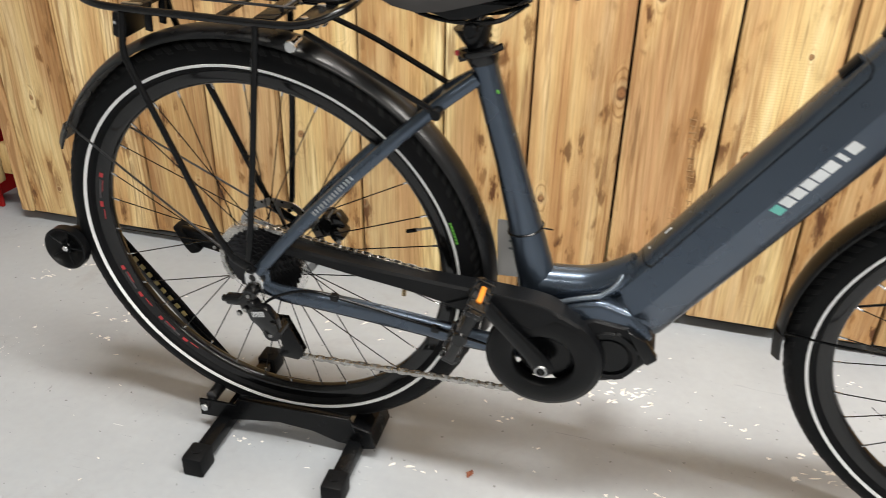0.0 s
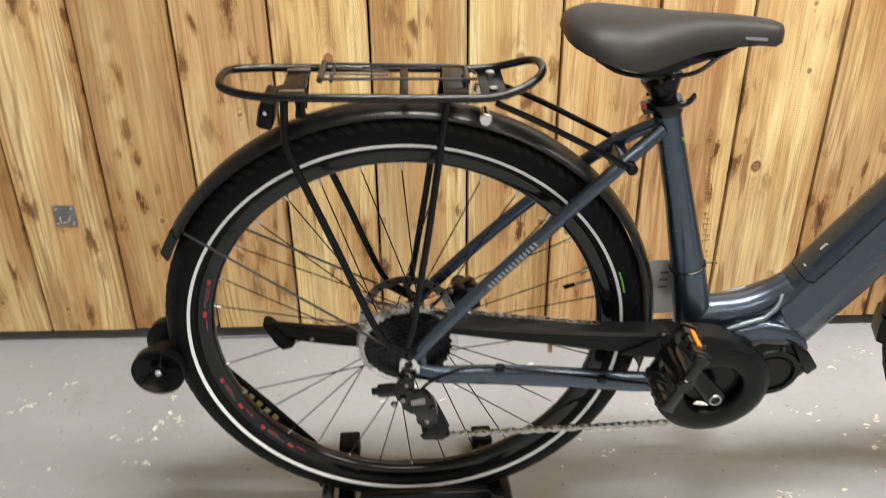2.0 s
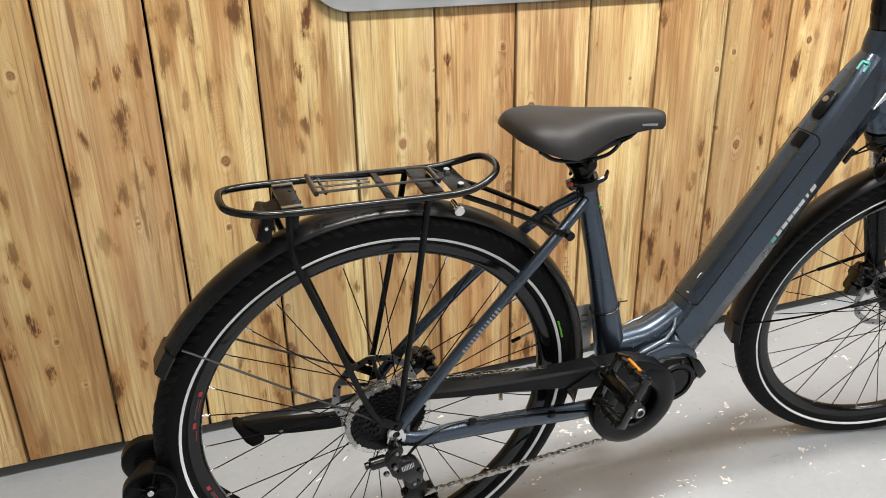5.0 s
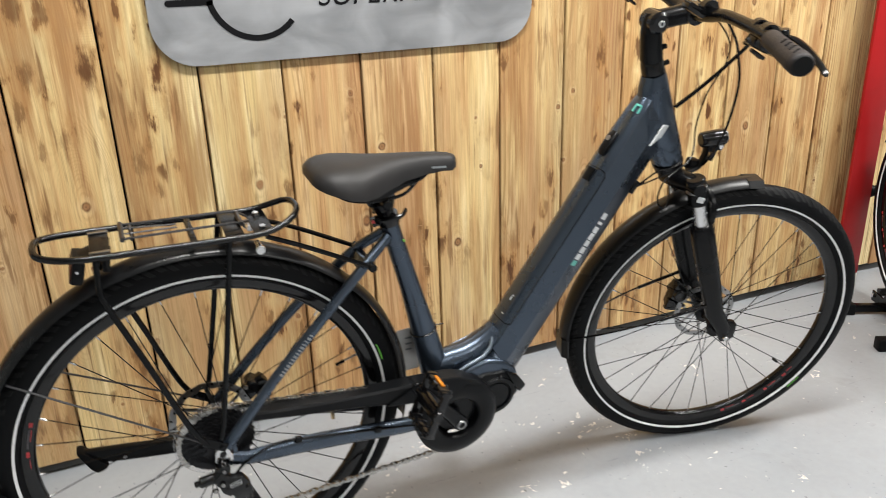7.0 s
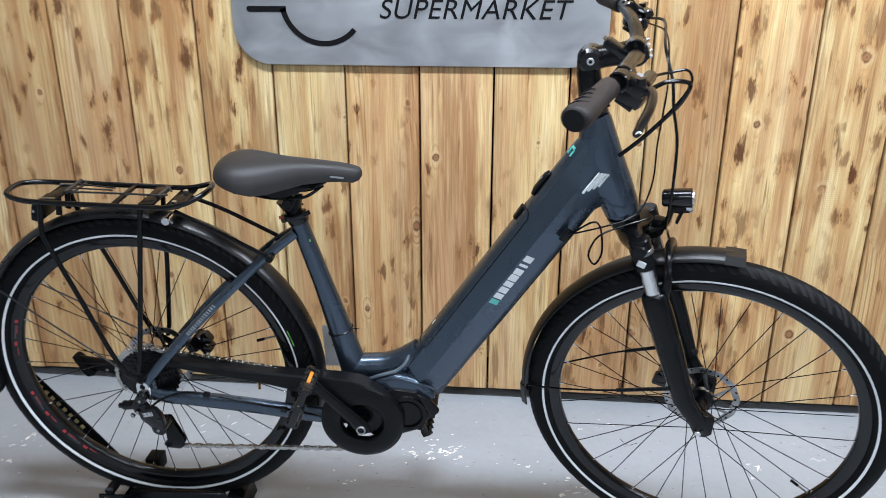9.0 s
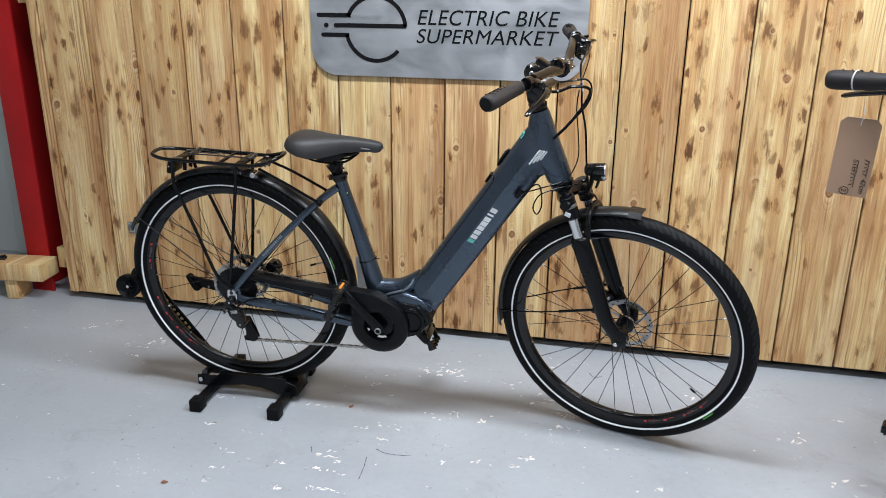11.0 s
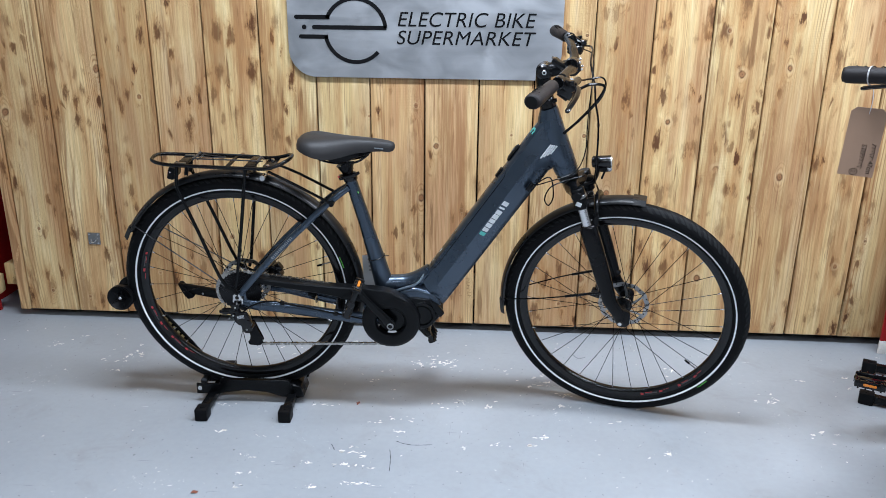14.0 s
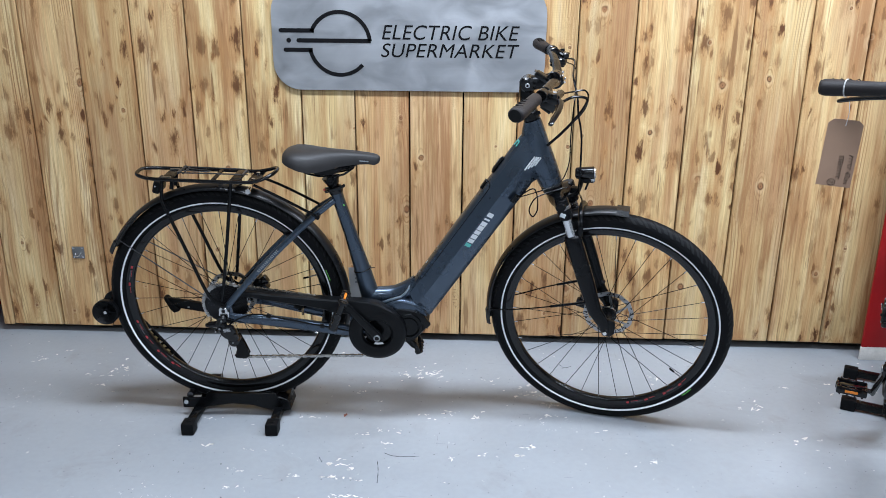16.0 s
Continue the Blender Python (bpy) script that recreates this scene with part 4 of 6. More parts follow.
    cyl(bm, (-0.010, -0.066, -0.022), (-0.010, -0.092, -0.024), 0.0125, 16, bevel=0.002)
    cyl(bm, (-0.026, -0.084, -0.040), (-0.056, -0.084, -0.043), 0.0105, 14, bevel=0.003)
    cyl(bm, (-0.056, -0.084, -0.043), (-0.064, -0.084, -0.044), 0.0060, 12, bevel=0.001)
    tube(bm, curve([(-0.010, -0.084, -0.024), (-0.018, -0.086, -0.034), (-0.026, -0.086, -0.042)], 4), (0.010, 0.011), 12)
    prism(bm, [(-0.030, -0.036), (-0.006, -0.032), (0.004, -0.044), (-0.004, -0.062), (-0.026, -0.056)], -0.096, -0.074, 0.004)
    prism(bm, [(-0.008, -0.040), (0.022, -0.042), (0.034, -0.062), (0.038, -0.088), (0.026, -0.100), (0.006, -0.094), (-0.010, -0.068)], -0.098, -0.080, 0.005)
    prism(bm, [(-0.024, -0.054), (-0.008, -0.058), (0.006, -0.086), (-0.004, -0.092), (-0.018, -0.078)], -0.090, -0.070, 0.004)
    cyl(bm, (0.020, -0.056, -0.100), (0.020, -0.094, -0.100), 0.0170, 20, bevel=0.004)
    for q in ((-0.030, -0.094, -0.060), (-0.016, -0.097, -0.048), (0.030, -0.098, -0.070)):
        cyl(bm, q, (q[0], q[1] - 0.004, q[2]), 0.0055, 10, bevel=0.001)
    der = part("derailleur", bm, GLOSS, bike, "black rear derailleur", up)
    bm = bmesh.new()
    for k in range(8):
        cyl(bm, (-0.004 + 0.0028 * k, -0.1005, -0.049 + 0.0006 * k), (-0.002 + 0.0028 * k, -0.1005, -0.060 + 0.0006 * k), 0.0010, 6)
    part("spring", bm, METAL, der, "bright spring", up)
    for q in ((-0.010, -0.092, -0.024), (-0.030, -0.097, -0.060), (0.020, -0.094, -0.100), (-0.016, -0.100, -0.048)):
        bm = bmesh.new()
        cyl(bm, q, (q[0], q[1] - 0.004, q[2]), 0.0034, 8, bevel=0.001)
        part("pivot_bolt", bm, GREYMETAL, der, "bright pivot bolt", up)
    bm = bmesh.new()
    prism(bm, [(0.004, -0.094), (0.032, -0.090), (0.042, -0.112), (0.054, -0.142), (0.058, -0.166), (0.046, -0.178), (0.014, -0.176), (0.008, -0.166), (0.020, -0.152), (0.014, -0.120)], -0.062, -0.059, 0.001)
    prism(bm, [(0.004, -0.094), (0.032, -0.092), (0.050, -0.138), (0.058, -0.160), (0.048, -0.176), (0.012, -0.174), (0.010, -0.160), (0.026, -0.146)], -0.048, -0.045, 0.001)
    part("cage", bm, BLACK, der, "", up)
    for q in ((0.020, -0.110), (0.034, -0.160)):
        bm = bmesh.new()
        toothed(bm, q, 0.0195 if q[1] < -0.12 else 0.017, -0.0585, -0.0485, 11)
        part("pulley", bm, MATTE, der, "", up)
    bm = bmesh.new()
    tube(bm, curve([(-0.030, -0.082, -0.050), (-0.010, -0.092, -0.060), (0.03, -0.080, -0.028), (0.09, -0.074, -0.008), (0.16, -0.071, -0.018), (0.25, -0.064, -0.040), (0.34, -0.060, -0.060), (0.42, -0.052, -0.080)], 5), 0.0026, 8)
    for q in ((0.135, -0.0725, -0.013), (0.30, -0.062, -0.052)):
        box(bm, q, (0.014, 0.010, 0.012), (0, 8, 0), 0.002)
    part("gear_cable", bm, BLACK, bike, "black gear cable clipped to the stay", up)
    bm = bmesh.new()
    box(bm, (0.212, 0.020, -0.022), (0.030, 0.022, 0.016), (0, 10, 0), 0.004)
    box(bm, (0.214, 0.038, -0.036), (0.016, 0.030, 0.010), (35, 8, 0), 0.003)
    cyl(bm, (0.226, 0.008, -0.026), (0.226, 0.004, -0.048), 0.0042, 8, mat=1)
    part("speed_sensor", bm, [MATTE, BRASS], bike, "small black sensor with bright screw", up)

    # mudguards
    def mudguard(c, r, a0, a1, hw, xf, name, label):
        outer = [(r + 0.0 - 0.012 * (k / 5) ** 2, hw * k / 5) for k in range(-5, 6)]
        inner = [(rr - 0.0022, v) for rr, v in outer[::-1]]
        bm = bmesh.new()
        arc(bm, outer + inner, c, a0, a1, 56)
        return part(name, bm, FENDER, bike, label, xf, 60)
    rear = mudguard(RH, 0.3940, -12, 153, 0.030, up, "rear_mudguard", "long black plastic rear mudguard")
    frontg = mudguard(FH, 0.3940, 89, 187, 0.030, st, "front_mudguard", "black plastic front mudguard with grey flap")
    bm = bmesh.new()
    arc(bm, [(0.3935, 0.018), (0.3935, -0.018), (0.3815, -0.0312), (0.379, -0.030), (0.391, -0.018), (0.391, 0.018), (0.379, 0.030), (0.3815, 0.0312)], FH, 85.5, 91, 6)
    part("flap", bm, FENDER, frontg, "", st)
    bm = bmesh.new()
    arc(bm, [(0.3938, 0.020), (0.3938, -0.020), (0.3812, -0.0316), (0.378, -0.030), (0.391, -0.018), (0.391, 0.018), (0.378, 0.030), (0.3812, 0.0316)], RH, 148, 154, 6)
    part("flap", bm, FENDER, rear, "", up)
    bm = bmesh.new()
    arc(bm, [(0.3938, 0.020), (0.3938, -0.020), (0.3812, -0.0316), (0.378, -0.030), (0.391, -0.018), (0.391, 0.018), (0.378, 0.030), (0.3812, 0.0316)], FH, 182, 190, 6)
    part("flap", bm, FENDER, frontg, "", st)
    for s in (-1, 1):
        bm = bmesh.new()
        tube(bm, [(-0.318, s * 0.031, 0.218), (-0.300, s * 0.038, 0.210), (-0.025, s * 0.076, 0.030)], 0.0019, 6)
        part("stay", bm, DARKMETAL, rear, "thin wire stay", up)
        bm = bmesh.new()
        tube(bm, curve([(FH[0] - 0.376, s * 0.031, FH[1] - 0.006), (FH[0] - 0.30, s * 0.048, FH[1] + 0.016), (FH[0] - 0.19, s * 0.068, FH[1] + 0.056), (FH[0] - 0.048, s * 0.076, FH[1] + 0.104)], 5), 0.0021, 6)
        cyl(bm, (FH[0] - 0.175, s * 0.069, FH[1] + 0.061), (FH[0] - 0.050, s * 0.076, FH[1] + 0.1035), 0.0042, 10, bevel=0.001)
        cyl(bm, (FH[0] - 0.052, s * 0.066, FH[1] + 0.103), (FH[0] - 0.052, s * 0.083, FH[1] + 0.103), 0.0060, 10, bevel=0.001)
        part("stay", bm, BLACK, frontg, "thin black wire stay", st)

    # carrier over the rear wheel
    loop = []
    for s in (-1, 1):
        side = [(-0.252, s * 0.018, 0.440), (-0.243, s * 0.040, 0.437), (-0.212, s * 0.056, 0.433), (-0.165, s * 0.062, 0.430), (-0.05, s * 0.063, 0.427), (0.06, s * 0.063, 0.424), (0.115, s * 0.062, 0.424), (0.150, s * 0.057, 0.432), (0.176, s * 0.043, 0.443), (0.188, s * 0.018, 0.448)]
        side = [(u0 * (0.937 if u0 < 0 else 0.957), v * 0.88, 0.421 + (w - 0.424) * 0.86) for u0, v, w in side]
        loop += side if s < 0 else side[::-1]
    p = [Vector(q) for q in loop]
    n = len(p)
    dense = []
    for i in range(n):
        a, b, c_, d = p[i - 1], p[i], p[(i + 1) % n], p[(i + 2) % n]
        for k in range(5):
            t = k / 5
            dense.append(0.5 * (2 * b + (c_ - a) * t + (2 * a - 5 * b + 4 * c_ - d) * t * t + (3 * b - a - 3 * c_ + d) * t ** 3))
    bm = bmesh.new()
    tube(bm, dense, 0.0056, 12, (0, 0, 1), True)
    rack = part("luggage_carrier", bm, GLOSS, bike, "black tubular luggage carrier", up, 50)
    for s in (-1, 1):
        bm = bmesh.new()
        tube(bm, curve([(-0.150, s * 0.055, 0.421), (-0.152, s * 0.060, 0.395), (-0.152, s * 0.068, 0.368), (-0.144, s * 0.070, 0.340), (-0.10, s * 0.074, 0.215), (-0.056, s * 0.078, 0.085), (-0.030, s * 0.079, 0.035)], 5), 0.0053, 10)
        part("strut", bm, BLACK, rack, "", up)
        bm = bmesh.new()
        tube(bm, [(0.055, s * 0.055, 0.419), (0.028, s * 0.069, 0.23), (0.002, s * 0.079, 0.070), (-0.006, s * 0.079, 0.040)], 0.0052, 10)
        part("strut", bm, BLACK, rack, "", up)
        bm = bmesh.new()
        tube(bm, [(-0.036, s * 0.079, 0.042), (0.002, s * 0.079, 0.018)], [(0.003, 0.009), (0.003, 0.009)], 10)
        cyl(bm, (-0.006, s * 0.078, 0.022), (-0.006, s * 0.086, 0.022), 0.005, 8, bevel=0.001)
        part("strut_foot", bm, BLACK, rack, "", up)
        bm = bmesh.new()
        tube(bm, curve([(0.118, s * 0.040, 0.408), (0.19, s * 0.046, 0.375), (0.304, s * 0.048, 0.314)], 4), 0.0044, 8)
        cyl(bm, (0.304, s * 0.036, 0.314), (0.304, s * 0.056, 0.314), 0.0080, 10, bevel=0.001)
        part("brace", bm, BLACK, rack, "", up)
        bm = bmesh.new()
        cyl(bm, (0.104, s * 0.030, 0.395), (0.104, s * 0.060, 0.393), 0.0055, 10)
        cyl(bm, (0.104, s * 0.052, 0.393), (0.104, s * 0.061, 0.393), 0.0085, 18, bevel=0.0015)
        part("bolt", bm, METAL, rack, "round bright bolt head", up)
    for u0, wdt, th in ((-0.142, 0.030, 0.006), (0.000, 0.011, 0.006), (0.066, 0.030, 0.006), (0.116, 0.034, 0.003)):
        bm = bmesh.new()
        box(bm, (u0, 0, 0.424 if u0 < 0.1 else 0.418), (wdt, 0.104, th), (0, 0, 0), 0.0012)
        part("crossbar", bm, BLACK, rack, "", up)
    for s in (-1, 1):
        bm = bmesh.new()
        box(bm, (-0.142, s * 0.040, 0.4285), (0.031, 0.007, 0.003), (0, 0, 0), 0.0008)
        part("clip_plate", bm, GREYMETAL, rack, "", up)
        bm = bmesh.new()
        cyl(bm, (0.116, s * 0.030, 0.4185), (0.116, s * 0.030, 0.426), 0.006, 6, bevel=0.001)
        part("bolt", bm, METAL, rack, "", up)
    bm = bmesh.new()
    for s in (-1, 1):
        tube(bm, curve([(-0.105, s * 0.030, 0.440), (-0.03, s * 0.027, 0.438), (0.06, s * 0.026, 0.436), (0.082, s * 0.022, 0.434), (0.095, s * 0.010, 0.430)], 5), 0.0022, 8)
        tube(bm, [(-0.104, s * 0.012, 0.441), (-0.02, s * 0.006, 0.436)], 0.0016, 6)
    cyl(bm, (-0.106, -0.034, 0.440), (-0.106, 0.034, 0.440), 0.0042, 10)
    cyl(bm, (-0.092, -0.032, 0.438), (-0.092, 0.032, 0.438), 0.0026, 10)
    cyl(bm, (0.082, -0.026, 0.432), (0.082, 0.026, 0.432), 0.0040, 10)
    part("spring_clip", bm, DARKMETAL, rack, "dark steel spring clip", up)
    bm = bmesh.new()
    box(bm, (-0.180, 0, 0.392), (0.020, 0.066, 0.040), (0, 14, 0), 0.005)
    box(bm, (-0.164, 0, 0.412), (0.026, 0.040, 0.008), (0, -18, 0), 0.002)
    cyl(bm, (-0.180, -0.033, 0.398), (-0.180, -0.0365, 0.398), 0.0038, 10, bevel=0.001)
    light = part("rear_light", bm, MATTE, bike, "black rear light under the carrier", up)
    bm = bmesh.new()
    box(bm, (-0.1905, 0, 0.3895), (0.004, 0.056, 0.028), (0, 14, 0), 0.0015)
    part("lens", bm, DARKRED, light, "dark red lens", up)
    bm = bmesh.new()
    cyl(bm, (-0.180, -0.0360, 0.398), (-0.180, -0.0375, 0.398), 0.0026, 8)
    part("screw", bm, METAL, light, "small bright screw", up)
    for s in (-1, 1):
        bm = bmesh.new()
        box(bm, (-0.135, s * 0.018, 0.405), (0.012, 0.004, 0.045), (0, 10, 0), 0.001)
        part("light_bracket", bm, BLACK, rack, "", up)

    # kickstand folded back along the left stay
    bm = bmesh.new()
    prism(bm, [(-0.030, -0.064), (-0.085, -0.063), (-0.160, -0.050), (-0.252, -0.036), (-0.240, -0.058), (-0.205, -0.076), (-0.150, -0.086), (-0.085, -0.096), (-0.030, -0.098)], 0.082, 0.098, 0.005, 2)
    prism(bm, [(0.000, -0.052), (-0.050, -0.058), (-0.058, -0.096), (-0.010, -0.100), (0.006, -0.080)], 0.070, 0.092, 0.006, 2)
    kick = part("kickstand", bm, MATTE, bike, "black folding kickstand, raised", up)
    bm = bmesh.new()
    prism(bm, [(-0.259, -0.034), (-0.248, -0.034), (-0.205, -0.077), (-0.212, -0.086), (-0.229, -0.091), (-0.240, -0.078)], 0.076, 0.106, 0.004)
    part("foot", bm, RUBBER, kick, "angled rubber foot", up)
    bm = bmesh.new()
    cyl(bm, (-0.176, 0.080, -0.068), (-0.176, 0.077, -0.068), 0.004, 8, bevel=0.001)
    part("pin", bm, GREYMETAL, kick, "", up)

    # saddle and seat post
    bm = bmesh.new()
    rings = []
    for u0, a, t, h in ((0.206, 0.030, 0.499, 0.014), (0.211, 0.052, 0.505, 0.022), (0.222, 0.068, 0.511, 0.032), (0.238, 0.079, 0.515, 0.041), (0.260, 0.084, 0.516, 0.050), (0.288, 0.078, 0.514, 0.056), (0.315, 0.063, 0.512, 0.056), (0.345, 0.046, 0.510, 0.050), (0.380, 0.034, 0.508, 0.041), (0.420, 0.0275, 0.505, 0.034), (0.455, 0.024, 0.501, 0.029), (0.477, 0.021, 0.497, 0.028), (0.488, 0.014, 0.493, 0.021), (0.492, 0.005, 0.487, 0.010)):
        topc = []
        for k in range(-8, 9):
            f = k / 8
            topc.append(Vector((u0, a * math.sin(f * math.pi / 2) if abs(f) < 1 else a * f, t - h * (1 - math.cos(f * math.pi / 2)) ** 1.25)))
        under = [Vector((u0, a * f, t - h * 0.96)) for f in (0.86, 0.45, 0.0, -0.45, -0.86)]
        rings.append(topc + under)
    skin(bm, rings)
    sad = part("saddle", bm, SADDLE, bike, "smooth dark grey saddle", up, 50)
    bm = bmesh.new()
    box(bm, (0.447, -0.0262, 0.4815), (0.028, 0.0012, 0.0035), (-6, 2, -8))
    part("saddle_print", bm, GREYPRINT, sad, "small grey printed bars", up)
    bm = bmesh.new()
    prism(bm, [(0.236, 0.478), (0.300, 0.464), (0.400, 0.466), (0.430, 0.472), (0.412, 0.461), (0.376, 0.450), (0.345, 0.437), (0.315, 0.435), (0.285, 0.444), (0.256, 0.460)], -0.031, 0.031, 0.006)
    part("saddle_base", bm, MATTE, sad, "", up)
    for s in (-1, 1):
        bm = bmesh.new()
        tube(bm, curve([(0.245, s * 0.035, 0.462), (0.28, s * 0.024, 0.440), (0.33, s * 0.022, 0.432), (0.38, s * 0.020, 0.437), (0.415, s * 0.008, 0.458)], 5), 0.0033, 8)
        part("saddle_rail", bm, BLACK, sad, "", up)
    bm = bmesh.new()
    tube(bm, [(0.364, 0, 0.345), (0.349, 0, 0.402), (0.346, 0, 0.413)], 0.0152, 18)
    tube(bm, [(0.349, 0, 0.398), (0.345, 0, 0.412), (0.342, 0, 0.424)], [(0.019, 0.016), (0.024, 0.022), (0.026, 0.028)], 16)
    cyl(bm, (0.344, -0.032, 0.424), (0.344, 0.032, 0.424), 0.010, 12, bevel=0.002)
    part("seat_post", bm, BLACK, bike, "black seat post with clamp head", up)
    bm = bmesh.new()
    tube(bm, [(0.3575, 0, 0.374), (0.3555, 0, 0.382), (0.3520, 0, 0.393)], [0.0205, 0.0225, 0.0215], 20)
    box(bm, (0.330, 0, 0.3825), (0.018, 0.018, 0.016), (0, -16, 0), 0.003)
    tube(bm, curve([(0.327, -0.010, 0.386), (0.342, -0.026, 0.390), (0.369, -0.030, 0.398), (0.385, -0.016, 0.403)], 5), [(0.003, 0.005)] * 16, 8)
    tube(bm, curve([(0.330, 0.010, 0.396), (0.342, 0.024, 0.399), (0.362, 0.022, 0.404)], 5), 0.003, 8)
    clamp = part("seat_clamp", bm, GLOSS, bike, "black quick-release seat clamp", up)
    bm = bmesh.new()
    box(bm, (0.322, -0.008, 0.386), (0.006, 0.006, 0.006), (0, 0, 0), 0.001)
    part("clamp_spot", bm, REDP, clamp, "red spot", up)

    # fork
    bm = bmesh.new()
    tube(bm, [pt(-0.030, 0), pt(-0.012, 0), pt(-0.008, 0)], [0.030, 0.034, 0.028], 22)
    prism_ring = []
    for v in (-0.090, -0.082, -0.064, -0.035, 0.0, 0.035, 0.064, 0.082, 0.090):
        k = 1 - (abs(v) / 0.09) ** 3 * 0.45
        p0 = 0.028 * min(1, (abs(v) / 0.06) ** 1.5)
        c0 = pt(-0.045 - 0.010 * (abs(v) / 0.09), p0, v)
        prism_ring.append([c0 + AXN * 0.026 * k * math.cos(2 * math.pi * j / 14) + AXD * 0.022 * k * math.sin(2 * math.pi * j / 14) for j in range(14)])
    skin(bm, prism_ring)
    fork = part("fork", bm, BLACK, bike, "black suspension fork", st)
    foot = Vector((FH[0], 0, FH[1]))
    for s in (-1, 1):
        bm = bmesh.new()
        cyl(bm, pt(-0.035, 0.030, s * 0.066), pt(-0.100, 0.030, s * 0.066), 0.0215, 16, bevel=0.003)
        part("fork_cap", bm, BLACK, fork, "", st)
        bm = bmesh.new()
        cyl(bm, pt(-0.056, 0.030, s * 0.066), pt(-0.068, 0.030, s * 0.066), 0.0222, 20, bevel=0.002)
        part("cap_ring", bm, GREYMETAL, fork, "grey metal ring", st)
        bm = bmesh.new()
        box(bm, pt(-0.080, 0.028, s * 0.0872), (0.016, 0.002, 0.013), (0, 19, 0), 0.0005)
        part("fork_badge", bm, SILVER, fork, "small silver badge", st)
        bm = bmesh.new()
        cyl(bm, pt(-0.098, 0.030, s * 0.066), pt(-0.22, 0.030, s * 0.066), 0.0150, 18)
        part("stanchion", bm, METAL, fork, "bright chrome stanchion", st)
        bm = bmesh.new()
        lo = foot + Vector((-0.010, s * 0.070, 0.004))
        tube(bm, [pt(-0.158, 0.030, s * 0.066), pt(-0.164, 0.030, s * 0.066), pt(-0.20, 0.031, s * 0.066), pt(-0.30, 0.032, s * 0.067), pt(-0.42, 0.032, s * 0.069), lo + Vector((0.004, 0, 0.02)), lo + Vector((0.012, 0, -0.016))],
             [(0.020, 0.020), (0.024, 0.025), (0.022, 0.027), (0.019, 0.026), (0.015, 0.022), (0.011, 0.019), (0.007, 0.010)], 18)
        prism(bm, [(lo.x - 0.008, lo.z + 0.042), (lo.x + 0.030, lo.z + 0.036), (lo.x + 0.038, lo.z + 0.028), (lo.x + 0.038, lo.z - 0.010), (lo.x + 0.026, lo.z - 0.022), (lo.x + 0.004, lo.z - 0.022)], s * 0.058, s * 0.073, 0.003)
        part("fork_leg", bm, BLACK, fork, "matt black fork leg", st)
        bm = bmesh.new()
        cyl(bm, foot + Vector((0, s * 0.062, 0)), foot + Vector((0, s * 0.079, 0)), 0.011, 14, bevel=0.002)
        cyl(bm, foot + Vector((0, s * 0.079, 0)), foot + Vector((0, s * 0.086, 0)), 0.0065, 12, bevel=0.0015, mat=1)
        part("axle_nut", bm, [GLOSS, METAL], fork, "dark axle nut with bright bolt end", st)
    bm = bmesh.new()
    tube(bm, curve([pt(-0.175, 0.045, -0.062), pt(-0.135, 0.062, -0.060), pt(-0.105, 0.068, -0.035), pt(-0.098, 0.068, 0), pt(-0.105, 0.068, 0.035), pt(-0.135, 0.062, 0.060), pt(-0.175, 0.045, 0.062)], 5), (0.010, 0.008), 10, (0.3, 0, 1))
    part("fork_arch", bm, BLACK, fork, "", st)
    bm = bmesh.new()
    box(bm, foot + Vector((-0.046, 0.064, 0.082)), (0.034, 0.016, 0.060), (0, 25, 0), 0.006)
    box(bm, foot + Vector((-0.072, 0.056, 0.044)), (0.046, 0.036, 0.074), (0, 12, 0), 0.009)
    box(bm, foot + Vector((-0.090, 0.043, 0.022)), (0.032, 0.016, 0.030), (0, 12, 0), 0.004)
    cyl(bm, foot + Vector((-0.074, 0.030, 0.050)), foot + Vector((-0.074, 0.082, 0.050)), 0.0165, 14, bevel=0.002)
    cyl(bm, foot + Vector((-0.058, 0.030, 0.018)), foot + Vector((-0.058, 0.040, 0.018)), 0.0045, 8, bevel=0.001, mat=1)
    cyl(bm, foot + Vector((-0.056, 0.030, 0.074)), foot + Vector((-0.056, 0.040, 0.074)), 0.0045, 8, bevel=0.001, mat=1)
    part("brake_caliper", bm, [GLOSS, GREYMETAL], bike, "black front brake caliper", st)
    bm = bmesh.new()
    box(bm, (0.082, 0.058, 0.040), (0.058, 0.026, 0.030), (0, -35, 0), 0.007)
    box(bm, (0.098, 0.052, 0.030), (0.024, 0.036, 0.026), (0, -35, 0), 0.006)
    cyl(bm, (0.078, 0.040, 0.048), (0.078, 0.078, 0.048), 0.0135, 14, bevel=0.002)
    for q in ((0.064, 0.044, 0.054), (0.104, 0.036, 0.022)):
        cyl(bm, q, (q[0], q[1] - 0.007, q[2]), 0.0042, 8, bevel=0.001, mat=1)
    part("brake_caliper", bm, [GLOSS, GREYMETAL], bike, "black rear brake caliper", up)

    # head lamp on its bracket
    lamp_ = pt(0.003, 0.104, 0.0)
    hx, hz = Vector((0.992, 0, 0.125)), Vector((-0.125, 0, 0.992))
    bm = bmesh.new()
    tube(bm, curve([pt(-0.055, 0.040), pt(-0.052, 0.066), pt(-0.030, 0.084), pt(-0.008, 0.092)], 4), [(0.011, 0.006)] * 13, 8)
    lampo = part("head_lamp", bm, MATTE, bike, "black head lamp on the fork crown", st)
    bm = bmesh.new()
